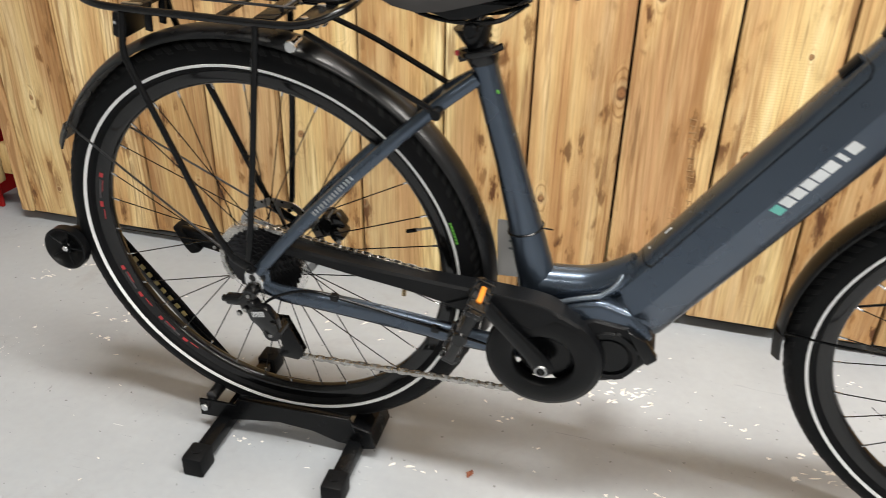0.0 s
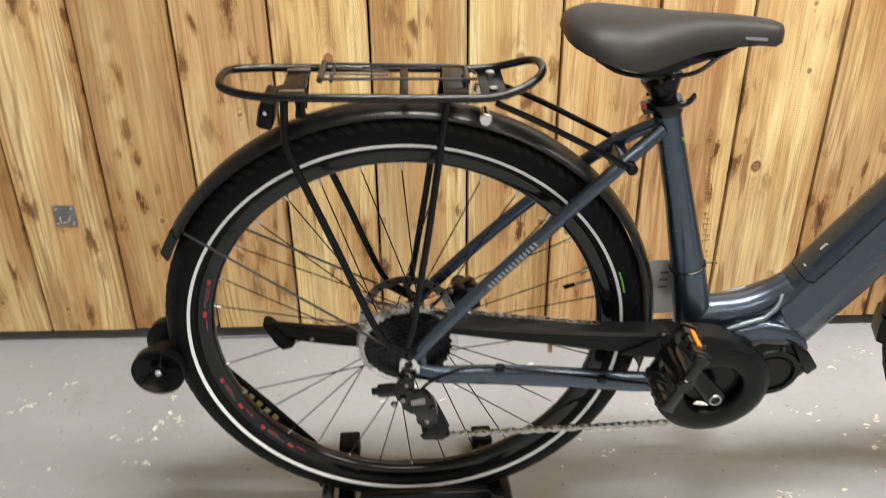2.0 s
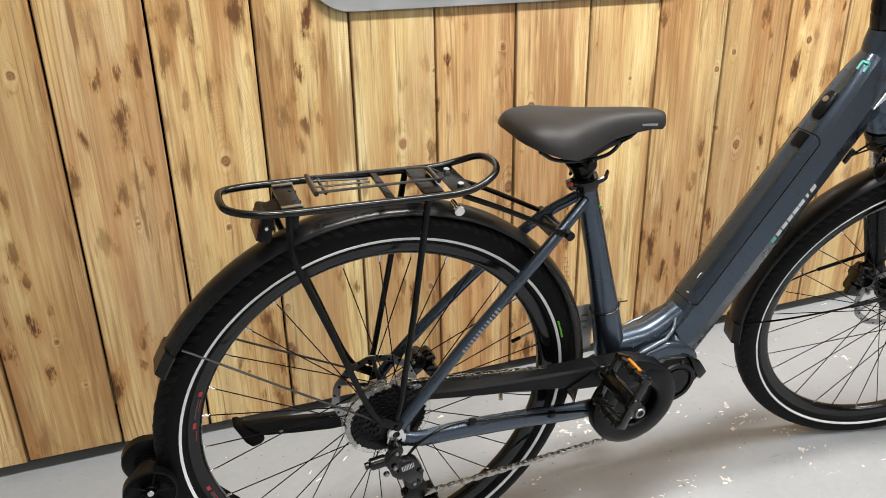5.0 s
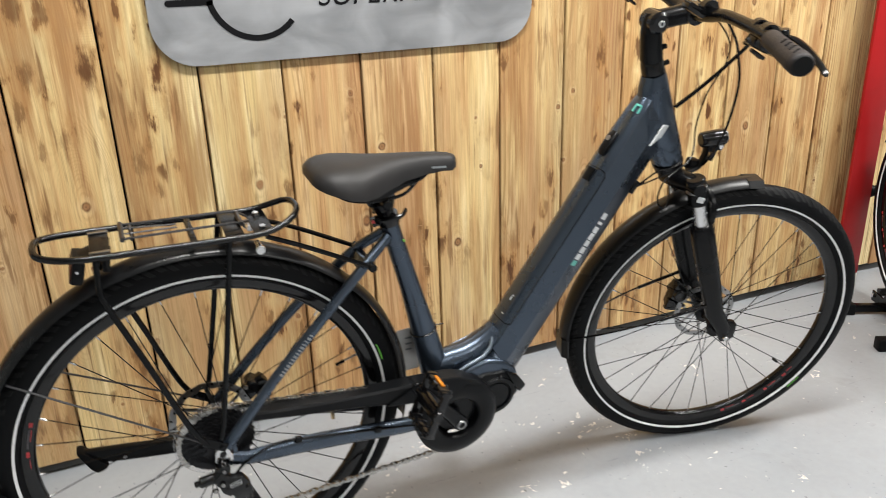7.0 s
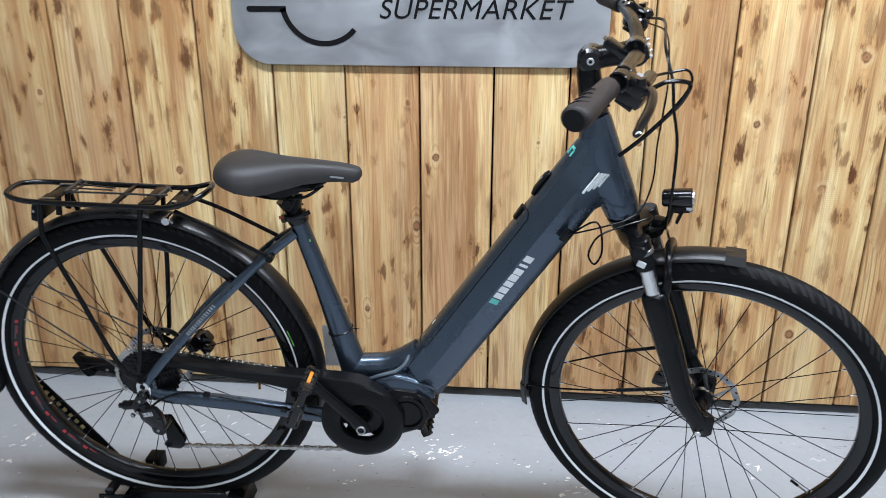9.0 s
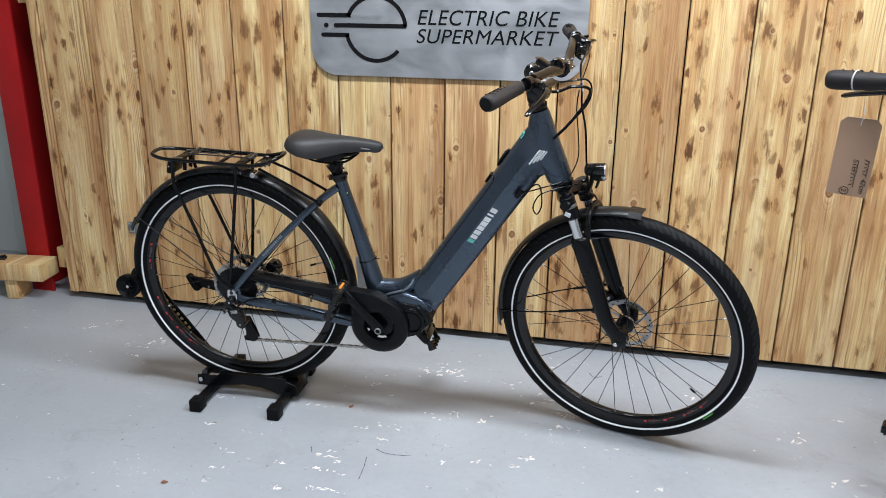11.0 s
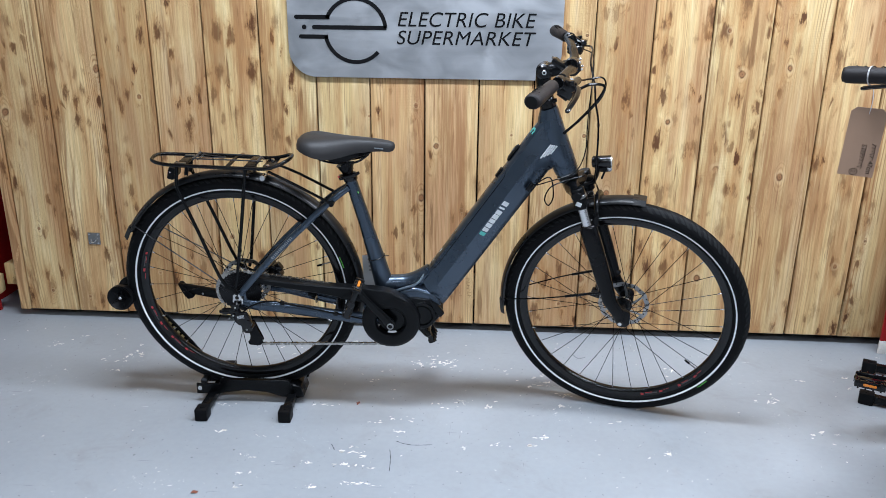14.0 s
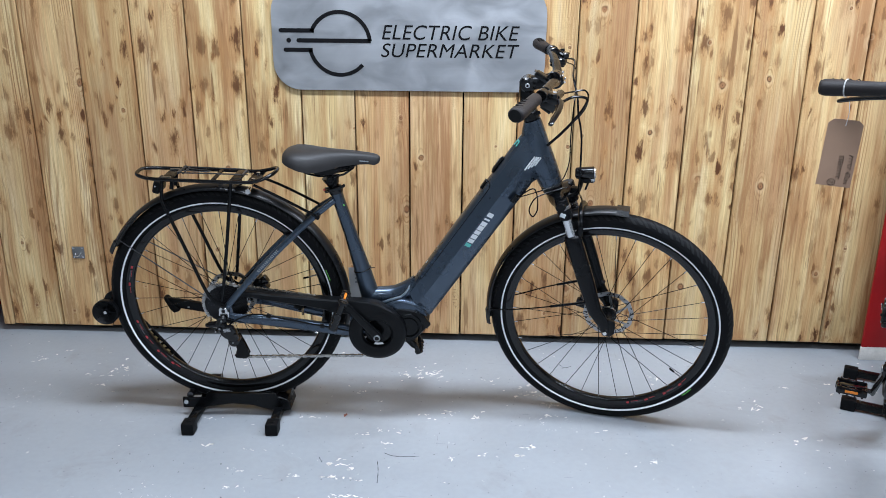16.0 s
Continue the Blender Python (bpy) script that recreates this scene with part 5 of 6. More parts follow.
    tube(bm, [lamp_ - hx * 0.026, lamp_ - hx * 0.0235, lamp_ - hx * 0.010, lamp_ + hx * 0.026, lamp_ + hx * 0.029], [0.0135, 0.0165, 0.0178, 0.0186, 0.0176], 24)
    part("lamp_shell", bm, GLOSS, lampo, "glossy black barrel", st)
    bm = bmesh.new()
    q = lamp_ - hz * 0.019
    tube(bm, [q - hx * 0.012, q + hx * 0.004, q + hx * 0.022], [(0.006, 0.010), (0.009, 0.014), (0.005, 0.012)], 14, (0, 1, 0))
    part("lamp_foot", bm, MATTE, lampo, "", st)
    bm = bmesh.new()
    box(bm, q - hz * 0.018 + hx * 0.006, (0.006, 0.016, 0.032), (0, 16, 0), 0.002)
    part("lamp_fin", bm, MATTE, lampo, "small black fin under the lamp", st)
    bm = bmesh.new()
    tube(bm, [lamp_ + hx * 0.0285, lamp_ + hx * 0.0325, lamp_ + hx * 0.035], [0.0168, 0.0150, 0.007], 20)
    part("lens", bm, METAL, lampo, "bright reflector lens", st)
    bm = bmesh.new()
    tube(bm, [q + hx * 0.012, q + hx * 0.024, q + hx * 0.030], [(0.0045, 0.010), (0.0080, 0.013), (0.0035, 0.008)], 14, (0, 1, 0))
    part("lens", bm, METAL, lampo, "clear lower reflector", st)
    bm = bmesh.new()
    box(bm, pt(-0.050, 0.058, 0.012), (0.028, 0.026, 0.028), (0, 10, 0), 0.007)
    part("horn", bm, MATTE, bike, "small black box behind the lamp", st)

    # stem, bar, grips, levers, display
    bm = bmesh.new()
    tube(bm, [pt(0.196, 0), pt(0.200, 0), pt(0.222, 0), pt(0.226, 0)], [0.020, 0.0245, 0.0235, 0.021], 20)
    stem = part("stem", bm, GLOSS, bike, "black adjustable stem", hb)
    bm = bmesh.new()
    tube(bm, [pt(0.222, 0), pt(0.23, 0), pt(0.28, 0.008), pt(0.31, 0.017), pt(0.322, 0.017)], [0.0215, 0.0235, 0.0220, 0.0205, 0.012], 18)
    for k in range(2):
        cyl(bm, pt(0.214 + 0.034 * k, 0.018, -0.012), pt(0.214 + 0.034 * k, 0.030, -0.012), 0.0055, 8, bevel=0.001)
    part("stem_post", bm, BLACK, stem, "", hb)
    bm = bmesh.new()
    cyl(bm, pt(0.301, 0.018, -0.026), pt(0.301, 0.018, 0.026), 0.0222, 28, bevel=0.006)
    part("stem_joint", bm, GLOSS, stem, "", hb)
    for s in (-1, 1):
        bm = bmesh.new()
        cyl(bm, pt(0.301, 0.019, s * 0.025), pt(0.301, 0.019, s * 0.029), 0.0070, 12, bevel=0.001)
        cyl(bm, pt(0.301, 0.019, s * 0.029), pt(0.301, 0.019, s * 0.0294), 0.0035, 6, mat=1)
        part("stem_bolt", bm, [METAL, BLACK], stem, "bright joint bolt", hb)
    clampc = pt(0.290, 0.096)
    bm = bmesh.new()
    tube(bm, [pt(0.300, 0.018), pt(0.297, 0.045), pt(0.293, 0.072), clampc], [(0.022, 0.022), (0.020, 0.020), (0.022, 0.020), (0.027, 0.022)], 18)
    part("stem_arm", bm, BLACK, stem, "", hb)
    bm = bmesh.new()
    for s in (-1, 1):
        cyl(bm, clampc + Vector((0, s * 0.006, 0)), clampc + Vector((0, s * 0.028, 0)), 0.0215, 20, bevel=0.003)
    box(bm, clampc + AXN * 0.014, (0.016, 0.054, 0.030), (0, -19, 0), 0.005)
    part("stem_clamp", bm, GLOSS, stem, "glossy bar clamp", hb)
    for s in (-1, 1):
        for k in (-1, 1):
            bm = bmesh.new()
            q = clampc + AXN * 0.021 + AXD * (0.010 * k) + Vector((0, s * 0.020, 0))
            cyl(bm, q, q + AXN * 0.005, 0.0036, 8)
            part("clamp_bolt", bm, METAL, stem, "small bright bolt", hb)
    bm = bmesh.new()
    inner = back + 0.043
    barp = [(-wide, back, 0.327), (-wide + 0.05, back + 0.016, 0.324), (-wide + 0.14, inner, 0.321), (-0.19, 0.088, 0.316), (-0.12, 0.097, 0.309), (-0.06, 0.099, 0.296), (0.0, 0.096, 0.290)]
    allp = [pt(s_, p, v) for v, p, s_ in barp] + [pt(s_, p, -v) for v, p, s_ in barp[-2::-1]]
    tube(bm, curve(allp, 5), [0.0112 + 0.0040 * max(0, 1 - abs(k - 30) / 12) for k in range(61)], 14, (0, 0, 1))
    part("handlebar", bm, BLACK, bike, "black swept-back handlebar", hb)
    for s in (-1, 1):
        a, b = pt(0.328, back - 0.001, s * (wide + 0.004)), pt(0.3215, inner - 0.004, s * (wide - 0.128))
        d = (b - a).normalized()
        bm = bmesh.new()
        L = (b - a).length
        stations = [(0.0, 0.014), (0.002, 0.0172), (0.006, 0.0190), (0.014, 0.0195), (0.03, 0.0192), (0.06, 0.0180), (0.09, 0.0170), (L - 0.004, 0.0168), (L, 0.014)]
        tube(bm, [a + d * x for x, r in stations], [(r * 0.95, r * (1.08 if i < 6 else 1.0)) for i, (x, r) in enumerate(stations)], 22, (0, 0, 1))
        grip = part("grip", bm, GRIPM, bike, "dark rubber grip flared at its end", hb, 50)
        bm = bmesh.new()
        cyl(bm, a - d * 0.0012, a + d * 0.001, 0.0158, 22, bevel=0.0006)
        part("end_cap", bm, TREAD, grip, "black end cap", hb)
        for k in range(4):
            bm = bmesh.new()
            q = a + d * (0.022 + 0.017 * k)
            tube(bm, [q + Vector((-0.014, s * 0.004, 0.0150)), q + Vector((-0.004, 0, 0.0190)), q + Vector((0.010 - 0.003 * k, -s * 0.004, 0.0168))], 0.0011, 6, (0, 1, 0))
            part("grip_groove", bm, RUBBER, grip, "", hb)
        # brake lever and its perch
        bm = bmesh.new()
        h = pt(0.320, inner + 0.010, s * (wide - 0.152))
        cyl(bm, h - d * 0.011, h + d * 0.011, 0.0162, 14, bevel=0.002)
        box(bm, pt(0.305, 0.100, s * (wide - 0.160)), (0.042, 0.030, 0.024), (0, 26, s * 16), 0.006)
        cyl(bm, pt(0.302, 0.112, s * (wide - 0.155)), pt(0.300, 0.122, s * (wide - 0.205)), 0.0095, 12, bevel=0.002)
        cyl(bm, pt(0.316, 0.112, s * (wide - 0.150)), pt(0.290, 0.108, s * (wide - 0.150)), 0.0075, 10, bevel=0.001)
        perch = part("brake_lever", bm, GLOSS, bike, "black brake lever and perch", hb)
        bm = bmesh.new()
        tube(bm, curve([pt(0.300, 0.110, s * (wide - 0.165)), pt(0.299 - 0.004 * reach, 0.122, s * (wide - 0.140)), pt(0.297 - 0.010 * reach, 0.118, s * (wide - 0.100)), pt(0.294 - 0.014 * reach, 0.104, s * (wide - 0.056)), pt(0.291 - 0.017 * reach, 0.095, s * (wide - 0.032))], 5), [(0.0046, 0.0075)] * 16 + [(0.0044, 0.0066)] * 4 + [(0.0030, 0.0045)], 10, (0, 0, 1))
        part("lever_blade", bm, GLOSS, perch, "", hb)
        bm = bmesh.new()
        cyl(bm, pt(0.300, 0.106, s * (wide - 0.148)), pt(0.300, 0.106, s * (wide - 0.146)), 0.004, 8)
        part("lever_bolt", bm, METAL, perch, "bright pivot bolt", hb)
        bm = bmesh.new()
        g = pt(0.318, inner + 0.016, s * (wide - 0.186))
        cyl(bm, g - d * 0.009, g + d * 0.009, 0.0160, 14, bevel=0.002)
        box(bm, pt(0.292, 0.088, s * (wide - 0.190)), (0.038, 0.034, 0.026), (0, 24, s * 10), 0.007)
        cyl(bm, pt(0.300, 0.104, s * (wide - 0.200)), pt(0.278, 0.098, s * (wide - 0.200)), 0.0165, 14, bevel=0.003)
        box(bm, pt(0.291, 0.094, s * (wide - 0.176)), (0.044, 0.052, 0.032), (0, 21, s * 13), 0.009)
        ctl = part("shifter" if s < 0 else "mode_switch", bm, GLOSS, bike, "black thumb control on the bar", hb)
        for at, size, turn in (((0.276, 0.076, 0.180), (0.030, 0.012, 0.007), (30, 12)), ((0.268, 0.084, 0.196), (0.024, 0.010, 0.006), (34, 6))):
            bm = bmesh.new()
            box(bm, pt(at[0], at[1], s * (wide - at[2])), size, (0, turn[0], s * turn[1]), 0.002)
            part("thumb_paddle", bm, GLOSS, ctl, "", hb)
        bm = bmesh.new()
        box(bm, pt(0.306, 0.111, s * (wide - 0.184)), (0.020, 0.026, 0.0025), (0, 20, s * 14), 0.0008)
        part("gear_window", bm, GREYPRINT, ctl, "small pale window", hb)
        bm = bmesh.new()
        cyl(bm, pt(0.301, 0.104, s * (wide - 0.200)), pt(0.3025, 0.1045, s * (wide - 0.200)), 0.006, 10)
        part("control_cap", bm, GREYMETAL, ctl, "", hb)
    bm = bmesh.new()
    box(bm, pt(0.320, 0.070, -0.062), (0.046, 0.030, 0.018), (0, 30, -6), 0.007)
    cyl(bm, pt(0.310, 0.100, -0.072), pt(0.310, 0.100, -0.052), 0.0175, 14, bevel=0.002)
    disp = part("display", bm, GLOSS, bike, "small black display on the bar", hb)
    bm = bmesh.new()
    box(bm, pt(0.3305, 0.066, -0.062), (0.034, 0.022, 0.0015), (0, 30, -6), 0.0005)
    part("screen", bm, DARKMETAL, disp, "dark glossy screen", hb)

    # cables
    def line(pts, r=0.0024, m=hb, label="black cable"):
        bm = bmesh.new()
        tube(bm, curve(pts, 8), r, 7, (0.2, 0.9, 0.1))
        part("cable", bm, BLACK, bike, label, m)
    line([pt(0.275, 0.092, -0.185), pt(0.262, 0.110, -0.155), pt(0.259, 0.142, -0.13), pt(0.235, 0.172, -0.10), pt(0.194, 0.139, -0.07), pt(0.15, 0.079, -0.045), pt(0.118, 0.024, -0.026)], 0.0040)
    line([pt(0.300, 0.120, -0.200), pt(0.285, 0.125, -0.165), pt(0.273, 0.147, -0.13), pt(0.263, 0.173, -0.11), pt(0.236, 0.175, -0.09), pt(0.195, 0.148, -0.065), pt(0.149, 0.079, -0.040), pt(0.116, 0.024, -0.018)], 0.0024)
    fore, bars = up.inverted() @ st, up.inverted() @ hb
    line([bars @ pt(0.300, 0.122, 0.190), bars @ pt(0.300, 0.150, 0.120), Vector((1.040, -0.030, 0.738)), Vector((1.048, -0.085, 0.690)), Vector((1.051, -0.105, 0.648)), Vector((1.064, -0.105, 0.586)), Vector((1.072, -0.080, 0.482)), Vector((1.080, -0.030, 0.400)), fore @ pt(-0.09, 0.062, 0.050), fore @ pt(-0.16, 0.052, 0.086), fore @ pt(-0.30, 0.035, 0.088), fore @ pt(-0.41, 0.020, 0.080)], 0.0028, up)
    line([bars @ pt(0.296, 0.118, 0.170), bars @ pt(0.285, 0.150, 0.080), Vector((1.043, -0.070, 0.690)), Vector((1.038, -0.088, 0.638)), Vector((1.043, -0.045, 0.565)), Vector((1.047, -0.024, 0.490)), Vector((1.031, -0.045, 0.447)), Vector((1.007, -0.062, 0.428)), Vector((0.968, -0.068, 0.414)), on_tube(0.815, 0.530, -0.041)], 0.0017, up)
    line([on_tube(0.812, 0.532, -0.036), Vector((0.945, -0.058, 0.415)), Vector((0.958, -0.072, 0.365)), Vector((0.946, -0.074, 0.335)), Vector((0.934, -0.066, 0.352)), Vector((0.950, -0.058, 0.385)), Vector((0.99, -0.045, 0.400)), Vector((1.05, -0.02, 0.41))], 0.0020, up)
    bm = bmesh.new()
    box(bm, on_tube(0.812, 0.528, -0.0385), (0.030, 0.006, 0.014), (12, -56, 0), 0.0025)
    part("cable_port", bm, BLACK, frame_, "black cable port", up)
    return bike


BIKE_POSE = pose(-0.585, 1.035, HUB_Z, 5.7, 0, 0.7)
build_bike(BIKE_POSE, -15.2, -8.7, 128, 0.421, 0.029, 68, -68, 1.0, "slate-blue step-through electric bicycle held by a wheel stand", "bicycles on show")
SECOND_POSE = pose(1.672, 1.2, HUB_Z, 0, 0, -116.7)
build_bike(SECOND_POSE, 3.0, 3.0, -130, 0.335, 0.052, 8, 0, 0.1, "second step-through electric bicycle with a paper tag on its bar", "bicycles on show")


# ---- wheel stands ----
def build_stand(m):
    """Floor stand: two plates with a dip, two cross feet, a sprung arm with a double roller behind the tyre."""
    st = thing("bicycle_stand", m, "black steel floor stand gripping the rear wheel", "bike stand", "wheel stands")
    for s, y in ((-1, -0.040), (1, 0.046)):
        bm = bmesh.new()
        poly = [(-0.185, 0.030), (-0.185, 0.068), (-0.108, 0.068), (-0.103, 0.084), (0.125, 0.084), (0.132, 0.070), (0.165, 0.062), (0.160, 0.022), (0.10, 0.024), (0.05, 0.040), (-0.02, 0.046), (-0.09, 0.036), (-0.12, 0.030)]
        prism(bm, poly, y - 0.003, y + 0.003, 0.001, 1)
        box(bm, (0.011, y + s * -0.006, 0.082), (0.226, 0.014, 0.004), (0, 0, 0), 0.001)
        part("side_plate", bm, BLACK, st)
    bm = bmesh.new()
    prism(bm, [(0.128, 0.075), (0.165, 0.064), (0.175, 0.026), (0.150, 0.020)], -0.046, 0.050, 0.002, 1)
    part("end_plate", bm, BLACK, st)
    for x in (-0.134, 0.134):
        bm = bmesh.new()
        box(bm, (x, 0.011, 0.022), (0.028, 0.33, 0.026), (0, 0, 0), 0.003)
        leg = part("foot_bar", bm, BLACK, st)
        for s, y in ((-1, -0.148), (1, 0.164)):
            bm = bmesh.new()
            box(bm, (x, y, 0.0205), (0.040, 0.046, 0.041), (0, 0, 0), 0.004)
            cyl(bm, (x, y, 0.0400), (x, y, 0.0425), 0.008, 12)
            part("rubber_foot", bm, RUBBER, leg, "worn rubber end cap")
    for x, z in ((-0.125, 0.034), (0.125, 0.034)):
        bm = bmesh.new()
        cyl(bm, (x, -0.040, z), (x, 0.046, z), 0.009, 14)
        part("cross_tube", bm, BLACK, st)
    bm = bmesh.new()
    cyl(bm, (-0.172, -0.043, 0.053), (-0.172, -0.049, 0.053), 0.0085, 6, bevel=0.001)
    part("hinge_bolt", bm, METAL, st, "bright hinge bolt")
    bm = bmesh.new()
    for k in range(9):
        cyl(bm, (-0.162, -0.034 + 0.004 * k, 0.072 + 0.006 * 0), (-0.162, -0.031 + 0.004 * k, 0.072), 0.011, 12)
    cyl(bm, (-0.165, -0.036, 0.060), (-0.165, 0.044, 0.060), 0.0085, 12)
    part("spring", bm, DARKMETAL, st, "coiled steel spring")
    bm = bmesh.new()
    a, b = Vector((-0.150, 0.056, 0.060)), Vector((-0.402, 0.062, 0.372))
    tube(bm, [a, a.lerp(b, 0.5), b], [(0.006, 0.017), (0.006, 0.019), (0.006, 0.016)], 8)
    arm = part("arm", bm, BLACK, st, "black flat arm with faint print")
    bm = bmesh.new()
    for k in range(8):
        q = a.lerp(b, 0.42 + 0.05 * k)
        ang = math.degrees(math.atan2(b.z - a.z, b.x - a.x))
        box(bm, q + Vector((0.004, -0.0066, 0.003)), (0.011, 0.001, 0.009), (0, -ang, 0))
    part("arm_print", bm, OCHRE, arm, "faint ochre printed bars")
    bm = bmesh.new()
    c = (-0.402, 0.372)
    cyl(bm, (c[0], -0.036, c[1]), (c[0], 0.060, c[1]), 0.016, 16)
    for k in range(12):
        v = -0.020 + 0.006 * k
        cyl(bm, (c[0], v, c[1]), (c[0], v + 0.003, c[1]), 0.019 + 0.011 * abs(k - 5.5) / 5.5, 20)
    roll = part("roller", bm, MATTE, st, "black ribbed double roller")
    for s, v in ((-1, -0.046), (1, 0.050)):
        bm = bmesh.new()
        lathe(bm, [(0.004, v - s * 0.004), (0.010, v + s * 0.002), (0.014, v - s * 0.008), (0.032, v - s * 0.002), (0.038, v + s * 0.005), (0.041, v + s * 0.004), (0.041, v - s * 0.012), (0.028, v - s * 0.020), (0.004, v - s * 0.018)], c, 40)
        for k in range(5):
            q = 2 * math.pi * k / 5
            tube(bm, [(c[0] + 0.009 * math.cos(q), v, c[1] + 0.009 * math.sin(q)), (c[0] + 0.037 * math.cos(q), v + s * 0.001, c[1] + 0.037 * math.sin(q))], 0.0016, 5)
        part("roller_disc", bm, MATTE, roll, "ribbed end disc")
        bm = bmesh.new()
        cyl(bm, (c[0], v - s * 0.002, c[1]), (c[0], v + s * 0.005, c[1]), 0.0055, 10, bevel=0.001)
        part("roller_bolt", bm, METAL, roll, "bright bolt")
    return st


build_stand(pose(-0.584, 1.053, 0, 0, 0, 2.2))
build_stand(pose(1.685, 1.231, 0, 0, 0, -116))

# ---- paper leaflet behind the seat tube ----
card = thing("paper_card", BIKE_POSE @ pose(0.400, 0.030, 0.060), "white paper leaflet tucked behind the seat tube", "paper card")
bm = bmesh.new()
rings = []
for k in range(7):
    z = -0.055 + 0.018 * k
    rings.append([Vector((x, 0.004 * math.sin(k * 0.9) + y, z)) for x, y in ((-0.022, 0.0), (0.030, 0.003), (0.030, 0.0035), (-0.022, 0.0006))])
skin(bm, rings)
part("sheet", bm, PAPER, card)
bm = bmesh.new()
for k in range(3):
    box(bm, (0.004, -0.0030, 0.030 - 0.014 * k), (0.014, 0.0006, 0.004))
part("print", bm, GREYPRINT, card, "faint printed bars")

# ---- sign ----
SX0, SX1, SZ0, SZ1, SR = -0.560, 0.437, 1.013, 1.386, 0.100
sign = thing("sign", pose((SX0 + SX1) / 2, WALL_Y - 0.013, SZ0), "brushed steel sign plate with black cut-out lettering", "sign")
bm = bmesh.new()
hw, hh = (SX1 - SX0) / 2, SZ1 - SZ0
outline = []
for cx, cz, a0 in ((hw - SR, hh - SR, 0), (-hw + SR, hh - SR, 90), (-hw + SR, SR, 180), (hw - SR, SR, 270)):
    for k in range(13):
        a = radians(a0 + 7.5 * k)
        outline.append((cx + SR * math.cos(a), cz + SR * math.sin(a)))
prism(bm, outline, -0.0015, 0.0025, 0.0006, 1)
part("plate", bm, STEEL, sign)


def words(text, parent, m, size):
    """Written characters laid on a part, leaning a little."""
    cu = bpy.data.curves.new("written_word", "FONT")
    cu.body, cu.size, cu.shear, cu.extrude, cu.space_character = text, size, 0.1, 0.0002, 0.92
    tmp = new("written_word", cu)
    me = bpy.data.meshes.new_from_object(tmp.evaluated_get(bpy.context.evaluated_depsgraph_get()))
    bpy.data.objects.remove(tmp)
    bpy.data.curves.remove(cu)
    me.transform(Matrix.Scale(K, 4) @ m)
    me.materials.clear()
    me.materials.append(INK)
    ob = new("written_word", me)
    ob.parent = parent
    return ob


def lettering(text, x0, x1, z0, z1, parent):
    """Block letters between x0 and x1, z0 and z1, leaning forward."""
    cu = bpy.data.curves.new("lettering", "FONT")
    cu.body, cu.size, cu.shear, cu.extrude, cu.space_character = text, 0.07, 0.22, 0.0008, 1.04
    tmp = new("lettering", cu)
    me = bpy.data.meshes.new_from_object(tmp.evaluated_get(bpy.context.evaluated_depsgraph_get()))
    bpy.data.objects.remove(tmp)
    bpy.data.curves.remove(cu)
    xs = [v.co.x for v in me.vertices]
    ys = [v.co.y for v in me.vertices]
    sx, sy = (x1 - x0) / (max(xs) - min(xs)), (z1 - z0) / (max(ys) - min(ys))
    me.transform(Matrix.Translation((x0, -0.0022, z0)) @ Matrix(((sx, 0, 0, 0), (0, 0, -1, 0), (0, sy, 0, 0), (0, 0, 0, 1))) @ Matrix.Translation((-min(xs), -min(ys), 0)))
    me.transform(Matrix.Scale(K, 4))
    me.materials.clear()
    me.materials.append(INK)
    ob = new("lettering", me)
    ob.parent = parent
    return ob


mid = (SX0 + SX1) / 2
lettering("ELECTRIC BIKE", -0.157 - mid, 0.341 - mid, 1.1965 - SZ0, 1.2475 - SZ0, sign)
lettering("SUPERMARKET", -0.161 - mid, 0.342 - mid, 1.134 - SZ0, 1.183 - SZ0, sign)
bm = bmesh.new()
ec = (-0.312 - mid, 1.180 - SZ0)
sec = [(0.104, -0.0030), (0.104, -0.0012), (0.118, -0.0012), (0.118, -0.0030)]
arc(bm, sec, ec, 5, 158, 40)
arc(bm, sec, ec, 191, 318, 34)


def bar(x0, x1, z, h=0.015):
    n = 8
    pts = [(x1 - mid, z - SZ0 - h / 2), (x1 - mid, z - SZ0 + h / 2)]
    pts += [(x0 - mid - h / 2 * math.sin(math.pi * k / n), z - SZ0 + h / 2 * math.cos(math.pi * k / n)) for k in range(n + 1)]
    prism(bm, pts, -0.0030, -0.0012)


bar(-0.527, -0.405, 1.2255)
bar(-0.463, -0.198, 1.1905)
bar(-0.512, -0.412, 1.1570)
cyl(bm, (-0.499 - mid, -0.0030, 1.1905 - SZ0), (-0.499 - mid, -0.0012, 1.1905 - SZ0), 0.0085, 16)
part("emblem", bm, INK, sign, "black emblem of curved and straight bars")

# ---- tag on the second bicycle's grip ----
TAG_POSE = pose(1.013, 0.505, 1.077, 3, 2.5, -20)
tag = thing("paper_tag", TAG_POSE, "brown card tag hanging by a white string", "tag")
bm = bmesh.new()
prism(bm, [(-0.036, -0.146), (0.036, -0.146), (0.036, -0.002), (0.025, 0.008), (-0.025, 0.008), (-0.036, -0.002)], -0.0004, 0.0004)
part("card", bm, KRAFT, tag)
bm = bmesh.new()
for x0, z0, n in ((0.024, -0.072, 5), (0.005, -0.102, 4)):
    for k in range(n):
        box(bm, (x0, -0.0007, z0 - 0.0068 * k), (0.009 - 0.002 * (k % 3), 0.0005, 0.0013), (0, 25 - 17 * (k % 4), 0))
        box(bm, (x0 + 0.004, -0.0007, z0 - 0.003 - 0.0068 * k), (0.0013, 0.0005, 0.005), (0, 14 - 9 * (k % 3), 0))
